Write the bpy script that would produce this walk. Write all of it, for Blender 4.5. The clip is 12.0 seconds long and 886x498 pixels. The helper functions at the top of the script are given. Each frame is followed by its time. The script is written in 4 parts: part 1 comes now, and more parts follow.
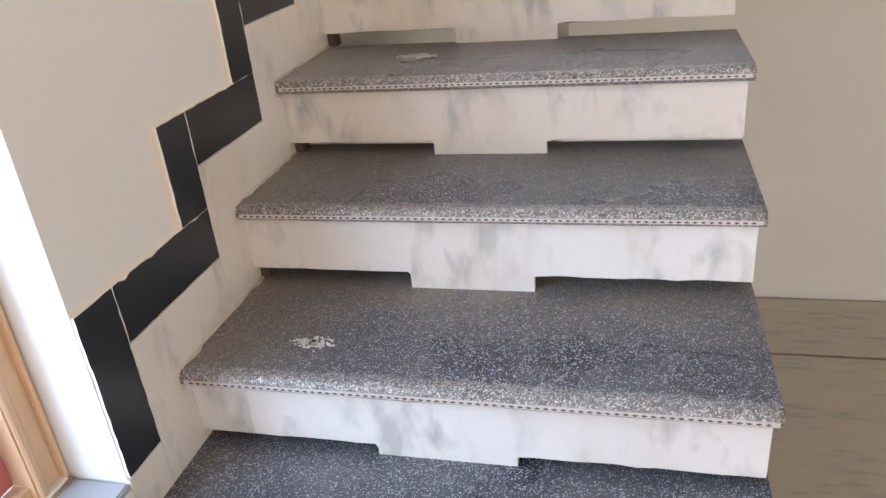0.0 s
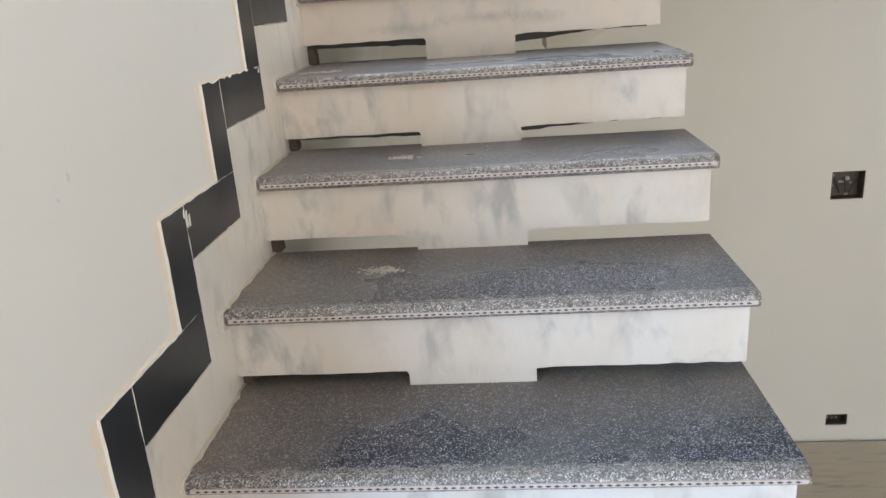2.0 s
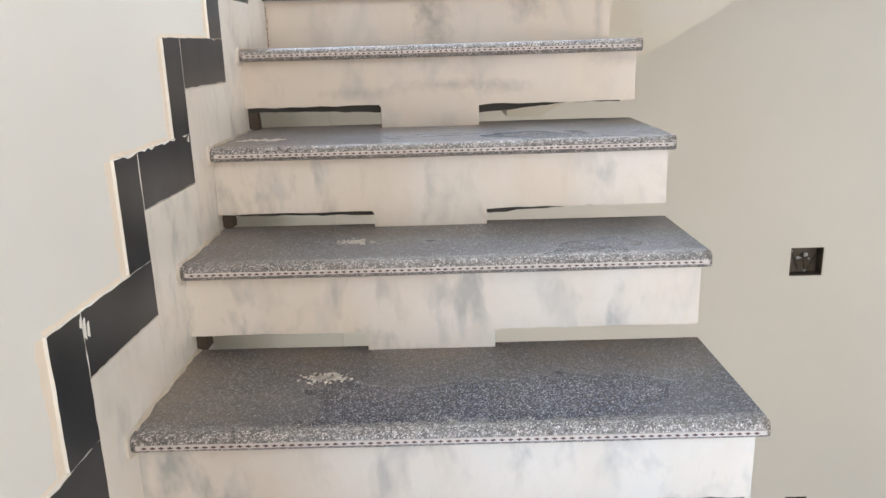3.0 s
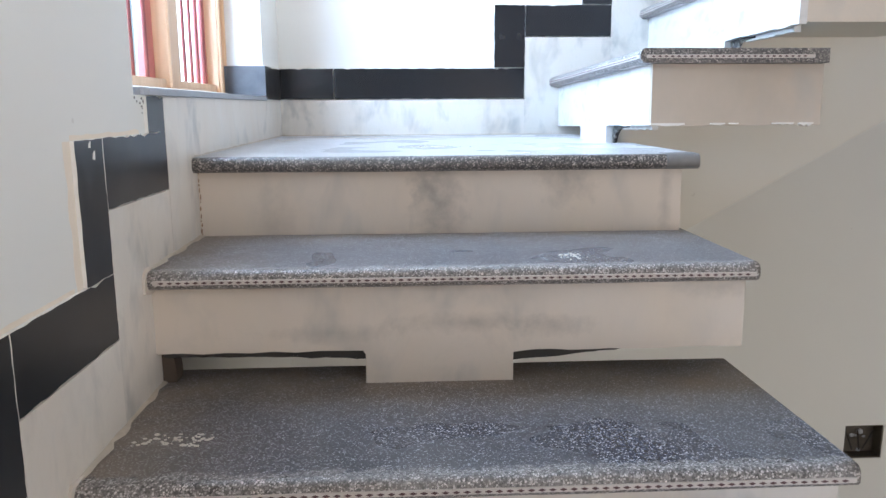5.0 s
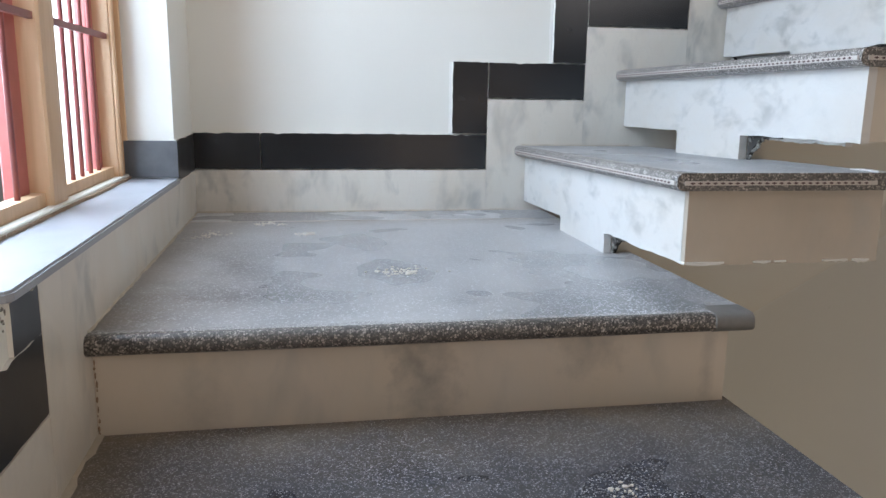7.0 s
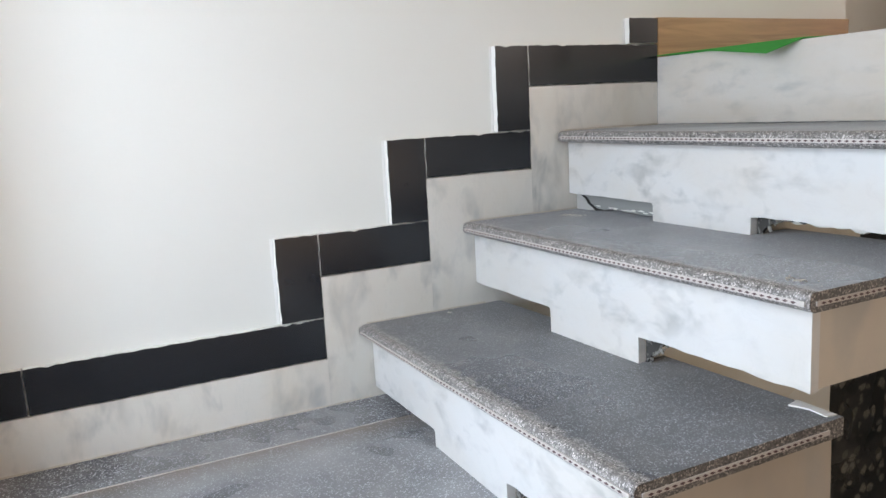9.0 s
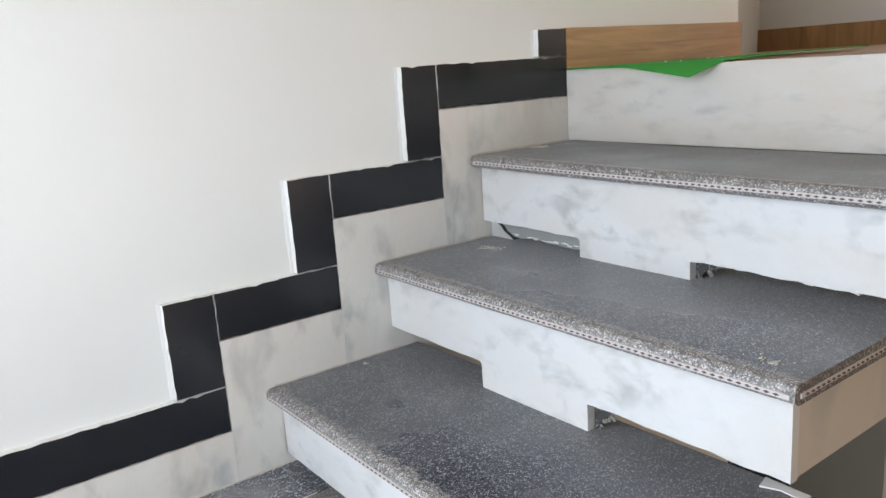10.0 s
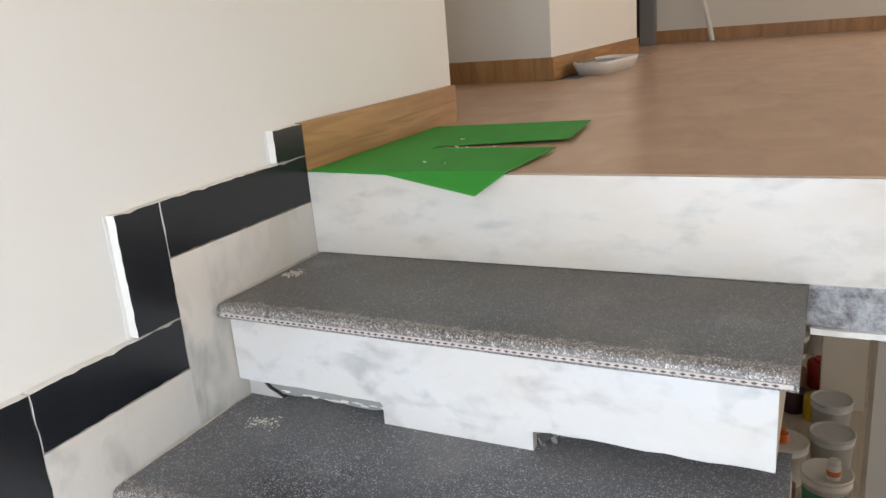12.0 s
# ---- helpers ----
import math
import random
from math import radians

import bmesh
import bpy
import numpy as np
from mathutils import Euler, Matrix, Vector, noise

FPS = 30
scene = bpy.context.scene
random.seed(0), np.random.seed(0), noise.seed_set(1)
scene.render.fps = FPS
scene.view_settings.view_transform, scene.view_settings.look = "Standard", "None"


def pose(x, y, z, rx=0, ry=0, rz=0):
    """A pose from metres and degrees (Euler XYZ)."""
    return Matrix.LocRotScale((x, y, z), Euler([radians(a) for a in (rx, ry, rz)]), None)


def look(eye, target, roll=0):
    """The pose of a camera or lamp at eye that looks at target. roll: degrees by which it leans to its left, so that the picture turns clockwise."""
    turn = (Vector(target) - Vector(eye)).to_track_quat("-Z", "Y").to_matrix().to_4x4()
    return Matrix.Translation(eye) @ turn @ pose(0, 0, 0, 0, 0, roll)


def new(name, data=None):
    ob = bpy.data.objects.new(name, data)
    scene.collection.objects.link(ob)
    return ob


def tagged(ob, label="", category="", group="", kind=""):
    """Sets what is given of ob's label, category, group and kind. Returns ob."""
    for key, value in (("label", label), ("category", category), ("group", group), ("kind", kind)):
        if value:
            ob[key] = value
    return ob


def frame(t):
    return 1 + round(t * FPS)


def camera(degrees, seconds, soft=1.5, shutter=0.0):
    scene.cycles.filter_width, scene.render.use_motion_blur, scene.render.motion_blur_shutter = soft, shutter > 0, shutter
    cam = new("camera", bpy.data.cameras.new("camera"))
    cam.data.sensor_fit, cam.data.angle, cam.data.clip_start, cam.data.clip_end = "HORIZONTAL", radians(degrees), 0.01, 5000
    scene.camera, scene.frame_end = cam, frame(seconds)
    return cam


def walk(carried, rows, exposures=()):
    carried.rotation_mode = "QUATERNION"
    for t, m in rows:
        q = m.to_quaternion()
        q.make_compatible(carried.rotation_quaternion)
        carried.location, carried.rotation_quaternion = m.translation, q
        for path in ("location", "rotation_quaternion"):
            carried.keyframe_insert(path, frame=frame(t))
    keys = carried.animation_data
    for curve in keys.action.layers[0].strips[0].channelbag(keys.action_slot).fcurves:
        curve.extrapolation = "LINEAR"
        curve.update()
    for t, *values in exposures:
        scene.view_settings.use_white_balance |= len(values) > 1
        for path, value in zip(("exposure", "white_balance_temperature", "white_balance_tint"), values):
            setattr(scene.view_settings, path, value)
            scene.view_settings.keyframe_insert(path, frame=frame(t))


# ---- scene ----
cam = camera(60.7, 12.0)
PATH = [
    (0, (-0.008, 0.214, 2.013), (-0.487, 1.941, 1.126), -5.7),
    (0.5, (-0.1, 0.237, 2.079), (-0.361, 2.021, 1.213), -4.3),
    (1, (-0.137, 0.264, 2.14), (-0.31, 2.08, 1.321), -2.9),
    (1.5, (-0.174, 0.318, 2.149), (-0.349, 2.162, 1.394), -3.4),
    (2, (-0.213, 0.426, 2.167), (-0.385, 2.314, 1.53), -4.2),
    (2.5, (-0.217, 0.536, 2.174), (-0.333, 2.457, 1.628), -3.9),
    (2.7, (-0.227, 0.57, 2.177), (-0.302, 2.495, 1.638), -3.0),
    (4.3, (-0.348, 1.098, 2.304), (-0.234, 3.061, 1.938), 0.2),
    (4.5, (-0.35, 1.158, 2.31), (-0.234, 3.123, 1.952), 0.1),
    (5, (-0.337, 1.315, 2.433), (-0.24, 3.278, 2.064), -0.3),
    (5.5, (-0.347, 1.41, 2.491), (-0.255, 3.375, 2.129), 0.2),
    (6, (-0.404, 1.547, 2.551), (-0.259, 3.508, 2.184), 0.8),
    (6.5, (-0.44, 1.622, 2.624), (-0.132, 3.559, 2.236), 1.2),
    (6.7, (-0.44, 1.659, 2.634), (-0.107, 3.591, 2.236), 1.1),
    (8.3, (-0.401, 2.006, 2.901), (0.069, 3.917, 2.543), -1.4),
    (8.5, (-0.415, 2.041, 2.956), (0.179, 3.921, 2.62), -2.3),
    (9, (-0.434, 2.145, 2.989), (0.432, 3.912, 2.635), -3.0),
    (9.5, (-0.424, 2.288, 3.046), (0.641, 3.934, 2.649), -3.3),
    (10, (-0.412, 2.353, 3.13), (0.728, 3.929, 2.666), -3.9),
    (10.5, (-0.406, 2.48, 3.159), (0.83, 3.949, 2.598), -4.5),
    (11, (-0.38, 2.592, 3.276), (1.132, 3.774, 2.714), -4.2),
    (11.5, (-0.341, 2.674, 3.31), (1.287, 3.691, 2.747), -4.4),
    (12, (-0.276, 2.781, 3.376), (1.436, 3.648, 2.812), -4.7),
]
EXPOSURES = [(0, 0.18, 6450, 20), (1, 0.3, 6000, 14), (2, 0.37, 5900, 11), (2.5, 0.69, 5960, 12), (4.5, 0.2, 5720, 13),
             (5, -0.07, 5740, 14), (5.5, -0.53, 5980, 16), (6, -0.7, 6150, 18), (6.5, -0.9, 6420, 15), (8.5, -1.28, 6950, 18), (9, -0.98, 7050, 18),
             (9.5, -0.97, 7050, 18), (11, -0.94, 7350, 19), (12, -0.74, 7350, 19)]
walk(cam, [(t, look(eye, target, roll)) for t, eye, target, roll in PATH], EXPOSURES)

# ---- daylight ----
world = bpy.data.worlds.new("sky")
scene.world = world
world.use_nodes = True
_nt = world.node_tree
_bg = _nt.nodes["Background"]
_sky = _nt.nodes.new("ShaderNodeTexSky")
_sky.sky_type, _sky.sun_disc = "NISHITA", False
_sky.sun_elevation, _sky.sun_rotation = radians(50), radians(120)
_nt.links.new(_sky.outputs["Color"], _bg.inputs["Color"])
_bg.inputs["Strength"].default_value = 0.15
sun = new("sun", bpy.data.lights.new("sun", "SUN"))
sun.data.energy, sun.data.angle, sun.data.color = 2.0, radians(0.5), (1.0, 0.95, 0.88)
sun.matrix_world = look((8, -8, 12), (0, 0, 0))


def window_light(name, m, w, h, watts, color=(0.93, 0.96, 1.0)):
    lamp = new(name, bpy.data.lights.new(name, "AREA"))
    lamp.data.shape, lamp.data.size, lamp.data.size_y = "RECTANGLE", w, h
    lamp.data.energy, lamp.data.color = watts, color
    lamp.matrix_world = m
    return lamp


# daylight in the two stair windows; entrance behind and upper doors are assumed, unseen
window_light("skylight_upper_window", look((-1.02, 2.97, 3.2), (1, 2.97, 2.9)), 1.0, 1.4, 122, (0.63, 0.815, 1.0))
window_light("skylight_lower_window", look((-1.02, 0.3, 1.95), (1, 0.3, 1.6)), 1.1, 1.3, 58, (0.56, 0.78, 1.0))
window_light("skylight_entrance", look((3.2, -2.9, 1.5), (2.6, 3, 1.2)), 5.6, 2.1, 101, (1.0, 0.82, 0.63))
# fill lamp added to brighten the store, in an unseen opening
window_light("store_fill_lamp", look((7.55, -2.9, 1.65), (6.4, 3, 0.3)), 2.0, 1.4, 58, (1.0, 0.93, 0.84))
window_light("skylight_terrace", look((3.6, -2.9, 4.6), (1.6, 3.2, 2.9)), 2.6, 1.9, 106, (1.0, 0.95, 0.88))
# fill lamp added in the east for the west wall and upper floor
window_light("east_fill_lamp", look((5.94, 0.0, 4.6), (1.0, 1.5, 3.0)), 2.4, 1.8, 120, (1.0, 0.96, 0.9))

# ---- materials ----


def mat(name, rough=0.5, metal=0.0):
    m = bpy.data.materials.new(name)
    m.use_nodes = True
    b = m.node_tree.nodes["Principled BSDF"]
    b.inputs["Roughness"].default_value, b.inputs["Metallic"].default_value = rough, metal
    return m, m.node_tree, b


def nd(nt, kind, **props):
    n = nt.nodes.new(kind)
    for k, v in props.items():
        n.inputs[k].default_value = v
    return n


def coords(nt, scale=(1, 1, 1), which="Object", rot=(0, 0, 0)):
    tc = nt.nodes.new("ShaderNodeTexCoord")
    mp = nd(nt, "ShaderNodeMapping")
    mp.inputs["Scale"].default_value = scale
    mp.inputs["Rotation"].default_value = rot
    nt.links.new(tc.outputs[which], mp.inputs["Vector"])
    return mp.outputs["Vector"]


def world_pos(nt, scale=(1, 1, 1)):
    g = nt.nodes.new("ShaderNodeNewGeometry")
    mp = nd(nt, "ShaderNodeMapping")
    mp.inputs["Scale"].default_value = scale
    nt.links.new(g.outputs["Position"], mp.inputs["Vector"])
    return mp.outputs["Vector"]


def noise_tex(nt, vec, scale, detail=4, rough=0.55, dist=0.0):
    n = nd(nt, "ShaderNodeTexNoise", Scale=scale, Detail=detail, Roughness=rough, Distortion=dist)
    nt.links.new(vec, n.inputs["Vector"])
    return n.outputs["Fac"]


def ramp(nt, fac, stops):
    r = nt.nodes.new("ShaderNodeValToRGB")
    e = r.color_ramp.elements
    while len(e) < len(stops):
        e.new(0.5)
    for el, (p, c) in zip(e, stops):
        el.position = p
        el.color = (*c, 1) if len(c) == 3 else c
    nt.links.new(fac, r.inputs["Fac"])
    return r.outputs["Color"]


def mix(nt, fac, a, b, how="MIX"):
    m = nt.nodes.new("ShaderNodeMix")
    m.data_type, m.blend_type = "RGBA", how
    for sock, v in ((m.inputs["Factor"], fac), (m.inputs["A"], a), (m.inputs["B"], b)):
        if isinstance(v, (int, float)):
            sock.default_value = v
        elif isinstance(v, tuple):
            sock.default_value = (*v, 1)
        else:
            nt.links.new(v, sock)
    return m.outputs["Result"]


def bump(nt, b, height, strength=0.2, dist=0.002):
    n = nd(nt, "ShaderNodeBump", Strength=strength, Distance=dist)
    nt.links.new(height, n.inputs["Height"])
    nt.links.new(n.outputs["Normal"], b.inputs["Normal"])


def plaster(name, base, dirt):
    m, nt, b = mat(name, 0.75)
    p = world_pos(nt)
    broad = ramp(nt, noise_tex(nt, p, 0.9, 3), [(0.35, (0, 0, 0)), (0.75, (1, 1, 1))])
    fine = noise_tex(nt, p, 60, 4)
    specks = ramp(nt, noise_tex(nt, p, 28, 2, 0.5), [(0.78, (0, 0, 0)), (0.8, (1, 1, 1))])
    c = mix(nt, broad, base, tuple(v * 0.93 for v in base))
    c = mix(nt, mix(nt, 0.25, (0, 0, 0), specks), c, dirt)
    nt.links.new(c, b.inputs["Base Color"])
    bump(nt, b, fine, 0.12, 0.002)
    return m


def marble(name, tint=(0.7, 0.685, 0.655), stretch=(1.35, 1.35, 1.05), dust=0.38, stain=0.72, size=12.0, spots=()):
    """White marble: grey clouds drawn out along its bedding, thin veins, warm dirt."""
    m, nt, b = mat(name, 0.35)
    oi = nt.nodes.new("ShaderNodeObjectInfo")
    p = world_pos(nt, stretch)
    off = nt.nodes.new("ShaderNodeVectorMath")
    off.operation = "MULTIPLY_ADD"
    nt.links.new(oi.outputs["Random"], off.inputs[0])
    off.inputs[1].default_value = (13.0, 7.0, 5.0)
    nt.links.new(p, off.inputs[2])
    v = off.outputs[0]
    blot = ramp(nt, noise_tex(nt, v, size, 3, 0.55, 0.25), [(0.5, (0, 0, 0)), (0.6, (0.45, 0.45, 0.45)), (0.7, (1, 1, 1))])
    where = ramp(nt, noise_tex(nt, v, size * 0.3, 2, 0.5), [(0.38, (0.2, 0.2, 0.2)), (0.55, (1, 1, 1))])
    blot = mix(nt, 1.0, blot, where, "MULTIPLY")
    vein = ramp(nt, noise_tex(nt, v, 3.0, 4, 0.5, 0.3), [(0.42, (0, 0, 0)), (0.7, (1, 1, 1))])
    thread = ramp(nt, noise_tex(nt, v, size * 0.55, 5, 0.6, 1.2), [(0.485, (0, 0, 0)), (0.5, (1, 1, 1)), (0.515, (0, 0, 0))])
    warm = ramp(nt, noise_tex(nt, p, 4.0, 5, 0.6), [(0.42, (0, 0, 0)), (0.68, (1, 1, 1))])
    c = mix(nt, mix(nt, stain, (0, 0, 0), blot), tint, (0.31, 0.32, 0.31))
    c = mix(nt, mix(nt, 0.16, (0, 0, 0), vein), c, (0.55, 0.56, 0.56))
    c = mix(nt, mix(nt, 0.08, (0, 0, 0), thread), c, (0.4, 0.4, 0.39))
    c = mix(nt, mix(nt, dust, (0, 0, 0), warm), c, (0.62, 0.53, 0.42))
    ragged = noise_tex(nt, world_pos(nt), 34.0, 4, 0.6) if spots else None
    for at, size_of, strength in spots:
        near = nt.nodes.new("ShaderNodeVectorMath")
        near.operation = "SUBTRACT"
        nt.links.new(world_pos(nt), near.inputs[0])
        near.inputs[1].default_value = at
        far = nt.nodes.new("ShaderNodeVectorMath")
        far.operation = "DIVIDE"
        nt.links.new(near.outputs[0], far.inputs[0])
        far.inputs[1].default_value = size_of
        ln = nt.nodes.new("ShaderNodeVectorMath")
        ln.operation = "LENGTH"
        nt.links.new(far.outputs[0], ln.inputs[0])
        rough_edge = nt.nodes.new("ShaderNodeMath")
        rough_edge.operation = "MULTIPLY_ADD"
        nt.links.new(ragged, rough_edge.inputs[0])
        rough_edge.inputs[1].default_value = 2.2
        nt.links.new(ln.outputs["Value"], rough_edge.inputs[2])
        spot = ramp(nt, rough_edge.outputs[0], [(0.0, (1, 1, 1)), (1.0, (0, 0, 0))])
        spot.node.color_ramp.elements[0].position, spot.node.color_ramp.elements[1].position = 0.35, 0.95
        half = nt.nodes.new("ShaderNodeMath")
        half.operation = "MULTIPLY"
        nt.links.new(rough_edge.outputs[0], half.inputs[0])
        half.inputs[1].default_value = 0.4
        nt.links.new(half.outputs[0], spot.node.inputs["Fac"])
        c = mix(nt, mix(nt, strength, (0, 0, 0), spot), c, (0.27, 0.25, 0.225))
    nt.links.new(c, b.inputs["Base Color"])
    bump(nt, b, noise_tex(nt, p, 90, 3), 0.05, 0.001)
    return m


def chip_layer(nt, p, scale, amount, dark, light, soft=0.05):
    """Angular pale and dark stone chips: colour and a per-chip random value."""
    warp = noise_tex(nt, p, scale * 0.8, 2, 0.5)
    shift = nt.nodes.new("ShaderNodeVectorMath")
    shift.operation = "MULTIPLY_ADD"
    nt.links.new(warp, shift.inputs[0])
    shift.inputs[1].default_value = (0.9 / scale, 1.3 / scale, 1.1 / scale)
    nt.links.new(p, shift.inputs[2])
    vor = nd(nt, "ShaderNodeTexVoronoi", Scale=scale)
    nt.links.new(shift.outputs[0], vor.inputs["Vector"])
    sep = nt.nodes.new("ShaderNodeSeparateColor")
    nt.links.new(vor.outputs["Color"], sep.inputs["Color"])
    pick = ramp(nt, sep.outputs["Red"], [(amount - soft, (0, 0, 0)), (amount, (1, 1, 1))])
    shade = mix(nt, sep.outputs["Green"], tuple(v * 0.35 for v in dark), tuple(v * 2.0 for v in dark))
    pale = mix(nt, sep.outputs["Blue"], tuple(v * 0.45 for v in light), tuple(min(0.8, v * 1.3) for v in light))
    # the matrix shows as a dark rim round each chip
    rim = ramp(nt, vor.outputs["Distance"], [(0.42, (1, 1, 1)), (0.62, (0, 0, 0))])
    pick = mix(nt, 1.0, pick, rim, "MULTIPLY")
    return mix(nt, pick, shade, pale), sep.outputs["Red"], pick


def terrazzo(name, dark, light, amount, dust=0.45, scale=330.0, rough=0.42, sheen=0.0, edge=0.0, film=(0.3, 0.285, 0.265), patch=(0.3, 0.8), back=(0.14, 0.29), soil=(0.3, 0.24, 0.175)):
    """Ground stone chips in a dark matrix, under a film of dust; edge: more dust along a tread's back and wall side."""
    m, nt, b = mat(name, rough)
    p = world_pos(nt)
    c, value, chips = chip_layer(nt, p, scale, amount, dark, light)
    grime = noise_tex(nt, p, 4.0, 2.5, 0.5, 0.3)
    dusty = ramp(nt, grime, [(patch[0], (0, 0, 0)), (patch[1], (1, 1, 1))])
    # chips gather in clumps and thin out
    clump = ramp(nt, noise_tex(nt, p, 95.0, 3, 0.6), [(0.34, (0.62, 0.62, 0.63)), (0.66, (1.3, 1.3, 1.3))])
    c = mix(nt, 1.0, c, clump, "MULTIPLY")
    # trodden dust lies on the matrix and is rubbed off the chips
    cover = mix(nt, 1.0, dusty, mix(nt, chips, (1, 1, 1), (0.3, 0.3, 0.3)), "MULTIPLY")
    c = mix(nt, mix(nt, dust, (0, 0, 0), cover), c, film)
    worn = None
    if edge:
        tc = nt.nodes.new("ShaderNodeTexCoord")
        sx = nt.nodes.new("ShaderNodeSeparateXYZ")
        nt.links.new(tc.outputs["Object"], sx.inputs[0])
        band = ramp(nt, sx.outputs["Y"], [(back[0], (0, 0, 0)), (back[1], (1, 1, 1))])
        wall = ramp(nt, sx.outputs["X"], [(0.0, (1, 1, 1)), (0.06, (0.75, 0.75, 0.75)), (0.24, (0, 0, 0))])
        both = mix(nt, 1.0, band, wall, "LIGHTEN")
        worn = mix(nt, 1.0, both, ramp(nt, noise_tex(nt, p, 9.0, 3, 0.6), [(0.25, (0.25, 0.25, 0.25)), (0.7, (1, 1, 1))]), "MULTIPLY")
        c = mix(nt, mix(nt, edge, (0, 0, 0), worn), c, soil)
        # the ground strip along the nose runs out raggedly into the polished top
        rag = nt.nodes.new("ShaderNodeMath")
        rag.operation = "MULTIPLY_ADD"
        nt.links.new(noise_tex(nt, p, 45.0, 4, 0.7), rag.inputs[0])
        rag.inputs[1].default_value = -0.05
        nt.links.new(sx.outputs["Y"], rag.inputs[2])
        front = ramp(nt, rag.outputs[0], [(0.0, (1, 1, 1)), (0.006, (0, 0, 0))])
        ground, _, _ = chip_layer(nt, p, 400.0, 0.5, (0.13, 0.122, 0.115), (0.5, 0.48, 0.465))
        c = mix(nt, mix(nt, 0.9, (0, 0, 0), front), c, ground)
    stain = ramp(nt, noise_tex(nt, p, 7.0, 3, 0.6), [(0.5, (0, 0, 0)), (0.95, (1, 1, 1))])
    c = mix(nt, mix(nt, 0.22, (0, 0, 0), stain), c, (0.45, 0.42, 0.38))
    nt.links.new(c, b.inputs["Base Color"])
    r = ramp(nt, grime, [(0.3, (max(0.08, rough - 0.1),) * 3), (0.75, (rough + 0.12,) * 3)])
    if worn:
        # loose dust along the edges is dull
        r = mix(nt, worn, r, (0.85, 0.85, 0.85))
    nt.links.new(r, b.inputs["Roughness"])
    b.inputs["Sheen Weight"].default_value, b.inputs["Sheen Roughness"].default_value = sheen, 0.35
    bump(nt, b, value, 0.08, 0.0008)
    return m


def plain(name, col, rough=0.5, vary=0.12, scale=9.0, metal=0.0, grit=0.08):
    m, nt, b = mat(name, rough, metal)
    p = coords(nt)
    f = noise_tex(nt, p, scale, 5, 0.6)
    c = mix(nt, f, tuple(v * (1 - vary) for v in col), tuple(min(1, v * (1 + vary)) for v in col))
    nt.links.new(c, b.inputs["Base Color"])
    bump(nt, b, noise_tex(nt, p, scale * 12, 3), grit, 0.001)
    return m


def wood(name, a, c2, scale=(2.2, 30, 30), rough=0.4, use_world=True):
    m, nt, b = mat(name, rough)
    p = world_pos(nt, scale) if use_world else coords(nt, scale)
    oi = nt.nodes.new("ShaderNodeObjectInfo")
    off = nt.nodes.new("ShaderNodeVectorMath")
    off.operation = "MULTIPLY_ADD"
    nt.links.new(oi.outputs["Random"], off.inputs[0])
    off.inputs[1].default_value = (9, 17, 11)
    nt.links.new(p, off.inputs[2])
    grain = noise_tex(nt, off.outputs[0], 1.3, 6, 0.6, 0.8)
    col = ramp(nt, grain, [(0.3, a), (0.52, tuple((x + y) / 2 for x, y in zip(a, c2))), (0.72, c2)])
    nt.links.new(col, b.inputs["Base Color"])
    bump(nt, b, grain, 0.08, 0.001)
    return m


PLASTER = plaster("cream_wall_paint", (0.737, 0.733, 0.685), (0.35, 0.3, 0.24))
PLASTER_LOW = plaster("beige_wall_paint", (0.675, 0.648, 0.572), (0.35, 0.3, 0.24))
WHITE_CEIL = plaster("ceiling_paint", (0.78, 0.77, 0.74), (0.5, 0.48, 0.44))
PUTTY = plain("white_putty", (0.78, 0.76, 0.71), 0.8, 0.08, 40)
MARBLE = marble("white_marble", (0.7, 0.675, 0.64), (1.5, 1.5, 0.7), 0.4, 0.8, 13.0)
# risers D to F: warm daylight is put into this tint, beside warm dirt
MARBLE_WARM_LIT = marble("warm_lit_marble", (0.68, 0.625, 0.555), (1.5, 1.5, 0.75), 0.65, 0.8, 14.0)
MARBLE_UPPER = marble("upper_white_marble", (0.68, 0.668, 0.645), (1.0, 1.0, 1.7), 0.3, 0.62, 13.0)
MARBLE_STREAK = marble("grey_streaked_marble", (0.6, 0.535, 0.46), (1.3, 1.3, 0.8), 0.6, 0.5, 11.0,
                       [((-0.25, 2.45, 2.105), (0.11, 1, 0.014), 0.6), ((-0.11, 2.45, 2.098), (0.06, 1, 0.016), 0.6), ((-0.45, 2.45, 2.092), (0.09, 1, 0.014), 0.5), ((0.15, 2.45, 2.155), (0.06, 1, 0.014), 0.5)])
MARBLE_LANDING = marble("stained_landing_marble", (0.6, 0.53, 0.45), (1.3, 1.3, 0.6), 0.6, 0.5, 9.0,
                        [((-0.275, 2.74, 2.25), (0.045, 1, 0.11), 0.75), ((-0.3, 2.74, 2.3), (0.03, 1, 0.05), 0.6), ((-0.03, 2.74, 2.295), (0.05, 1, 0.045), 0.65), ((0.16, 2.74, 2.25), (0.012, 1, 0.1), 0.5), ((-0.58, 2.74, 2.22), (0.03, 1, 0.08), 0.35)])
MARBLE_LONG = marble("long_white_marble", (0.67, 0.625, 0.565), (0.9, 0.85, 2.0), 0.55, 0.5, 14.0)
MARBLE_SKIRT = marble("skirting_marble", (0.7, 0.665, 0.6), (1.5, 1.5, 0.75), 0.45)
# end panels: the dim warm shade on these sides is put into both tints
MARBLE_END = marble("shaded_end_marble", (0.43, 0.365, 0.29), (1.2, 1.2, 0.7), 0.35, 0.7, 10.0)
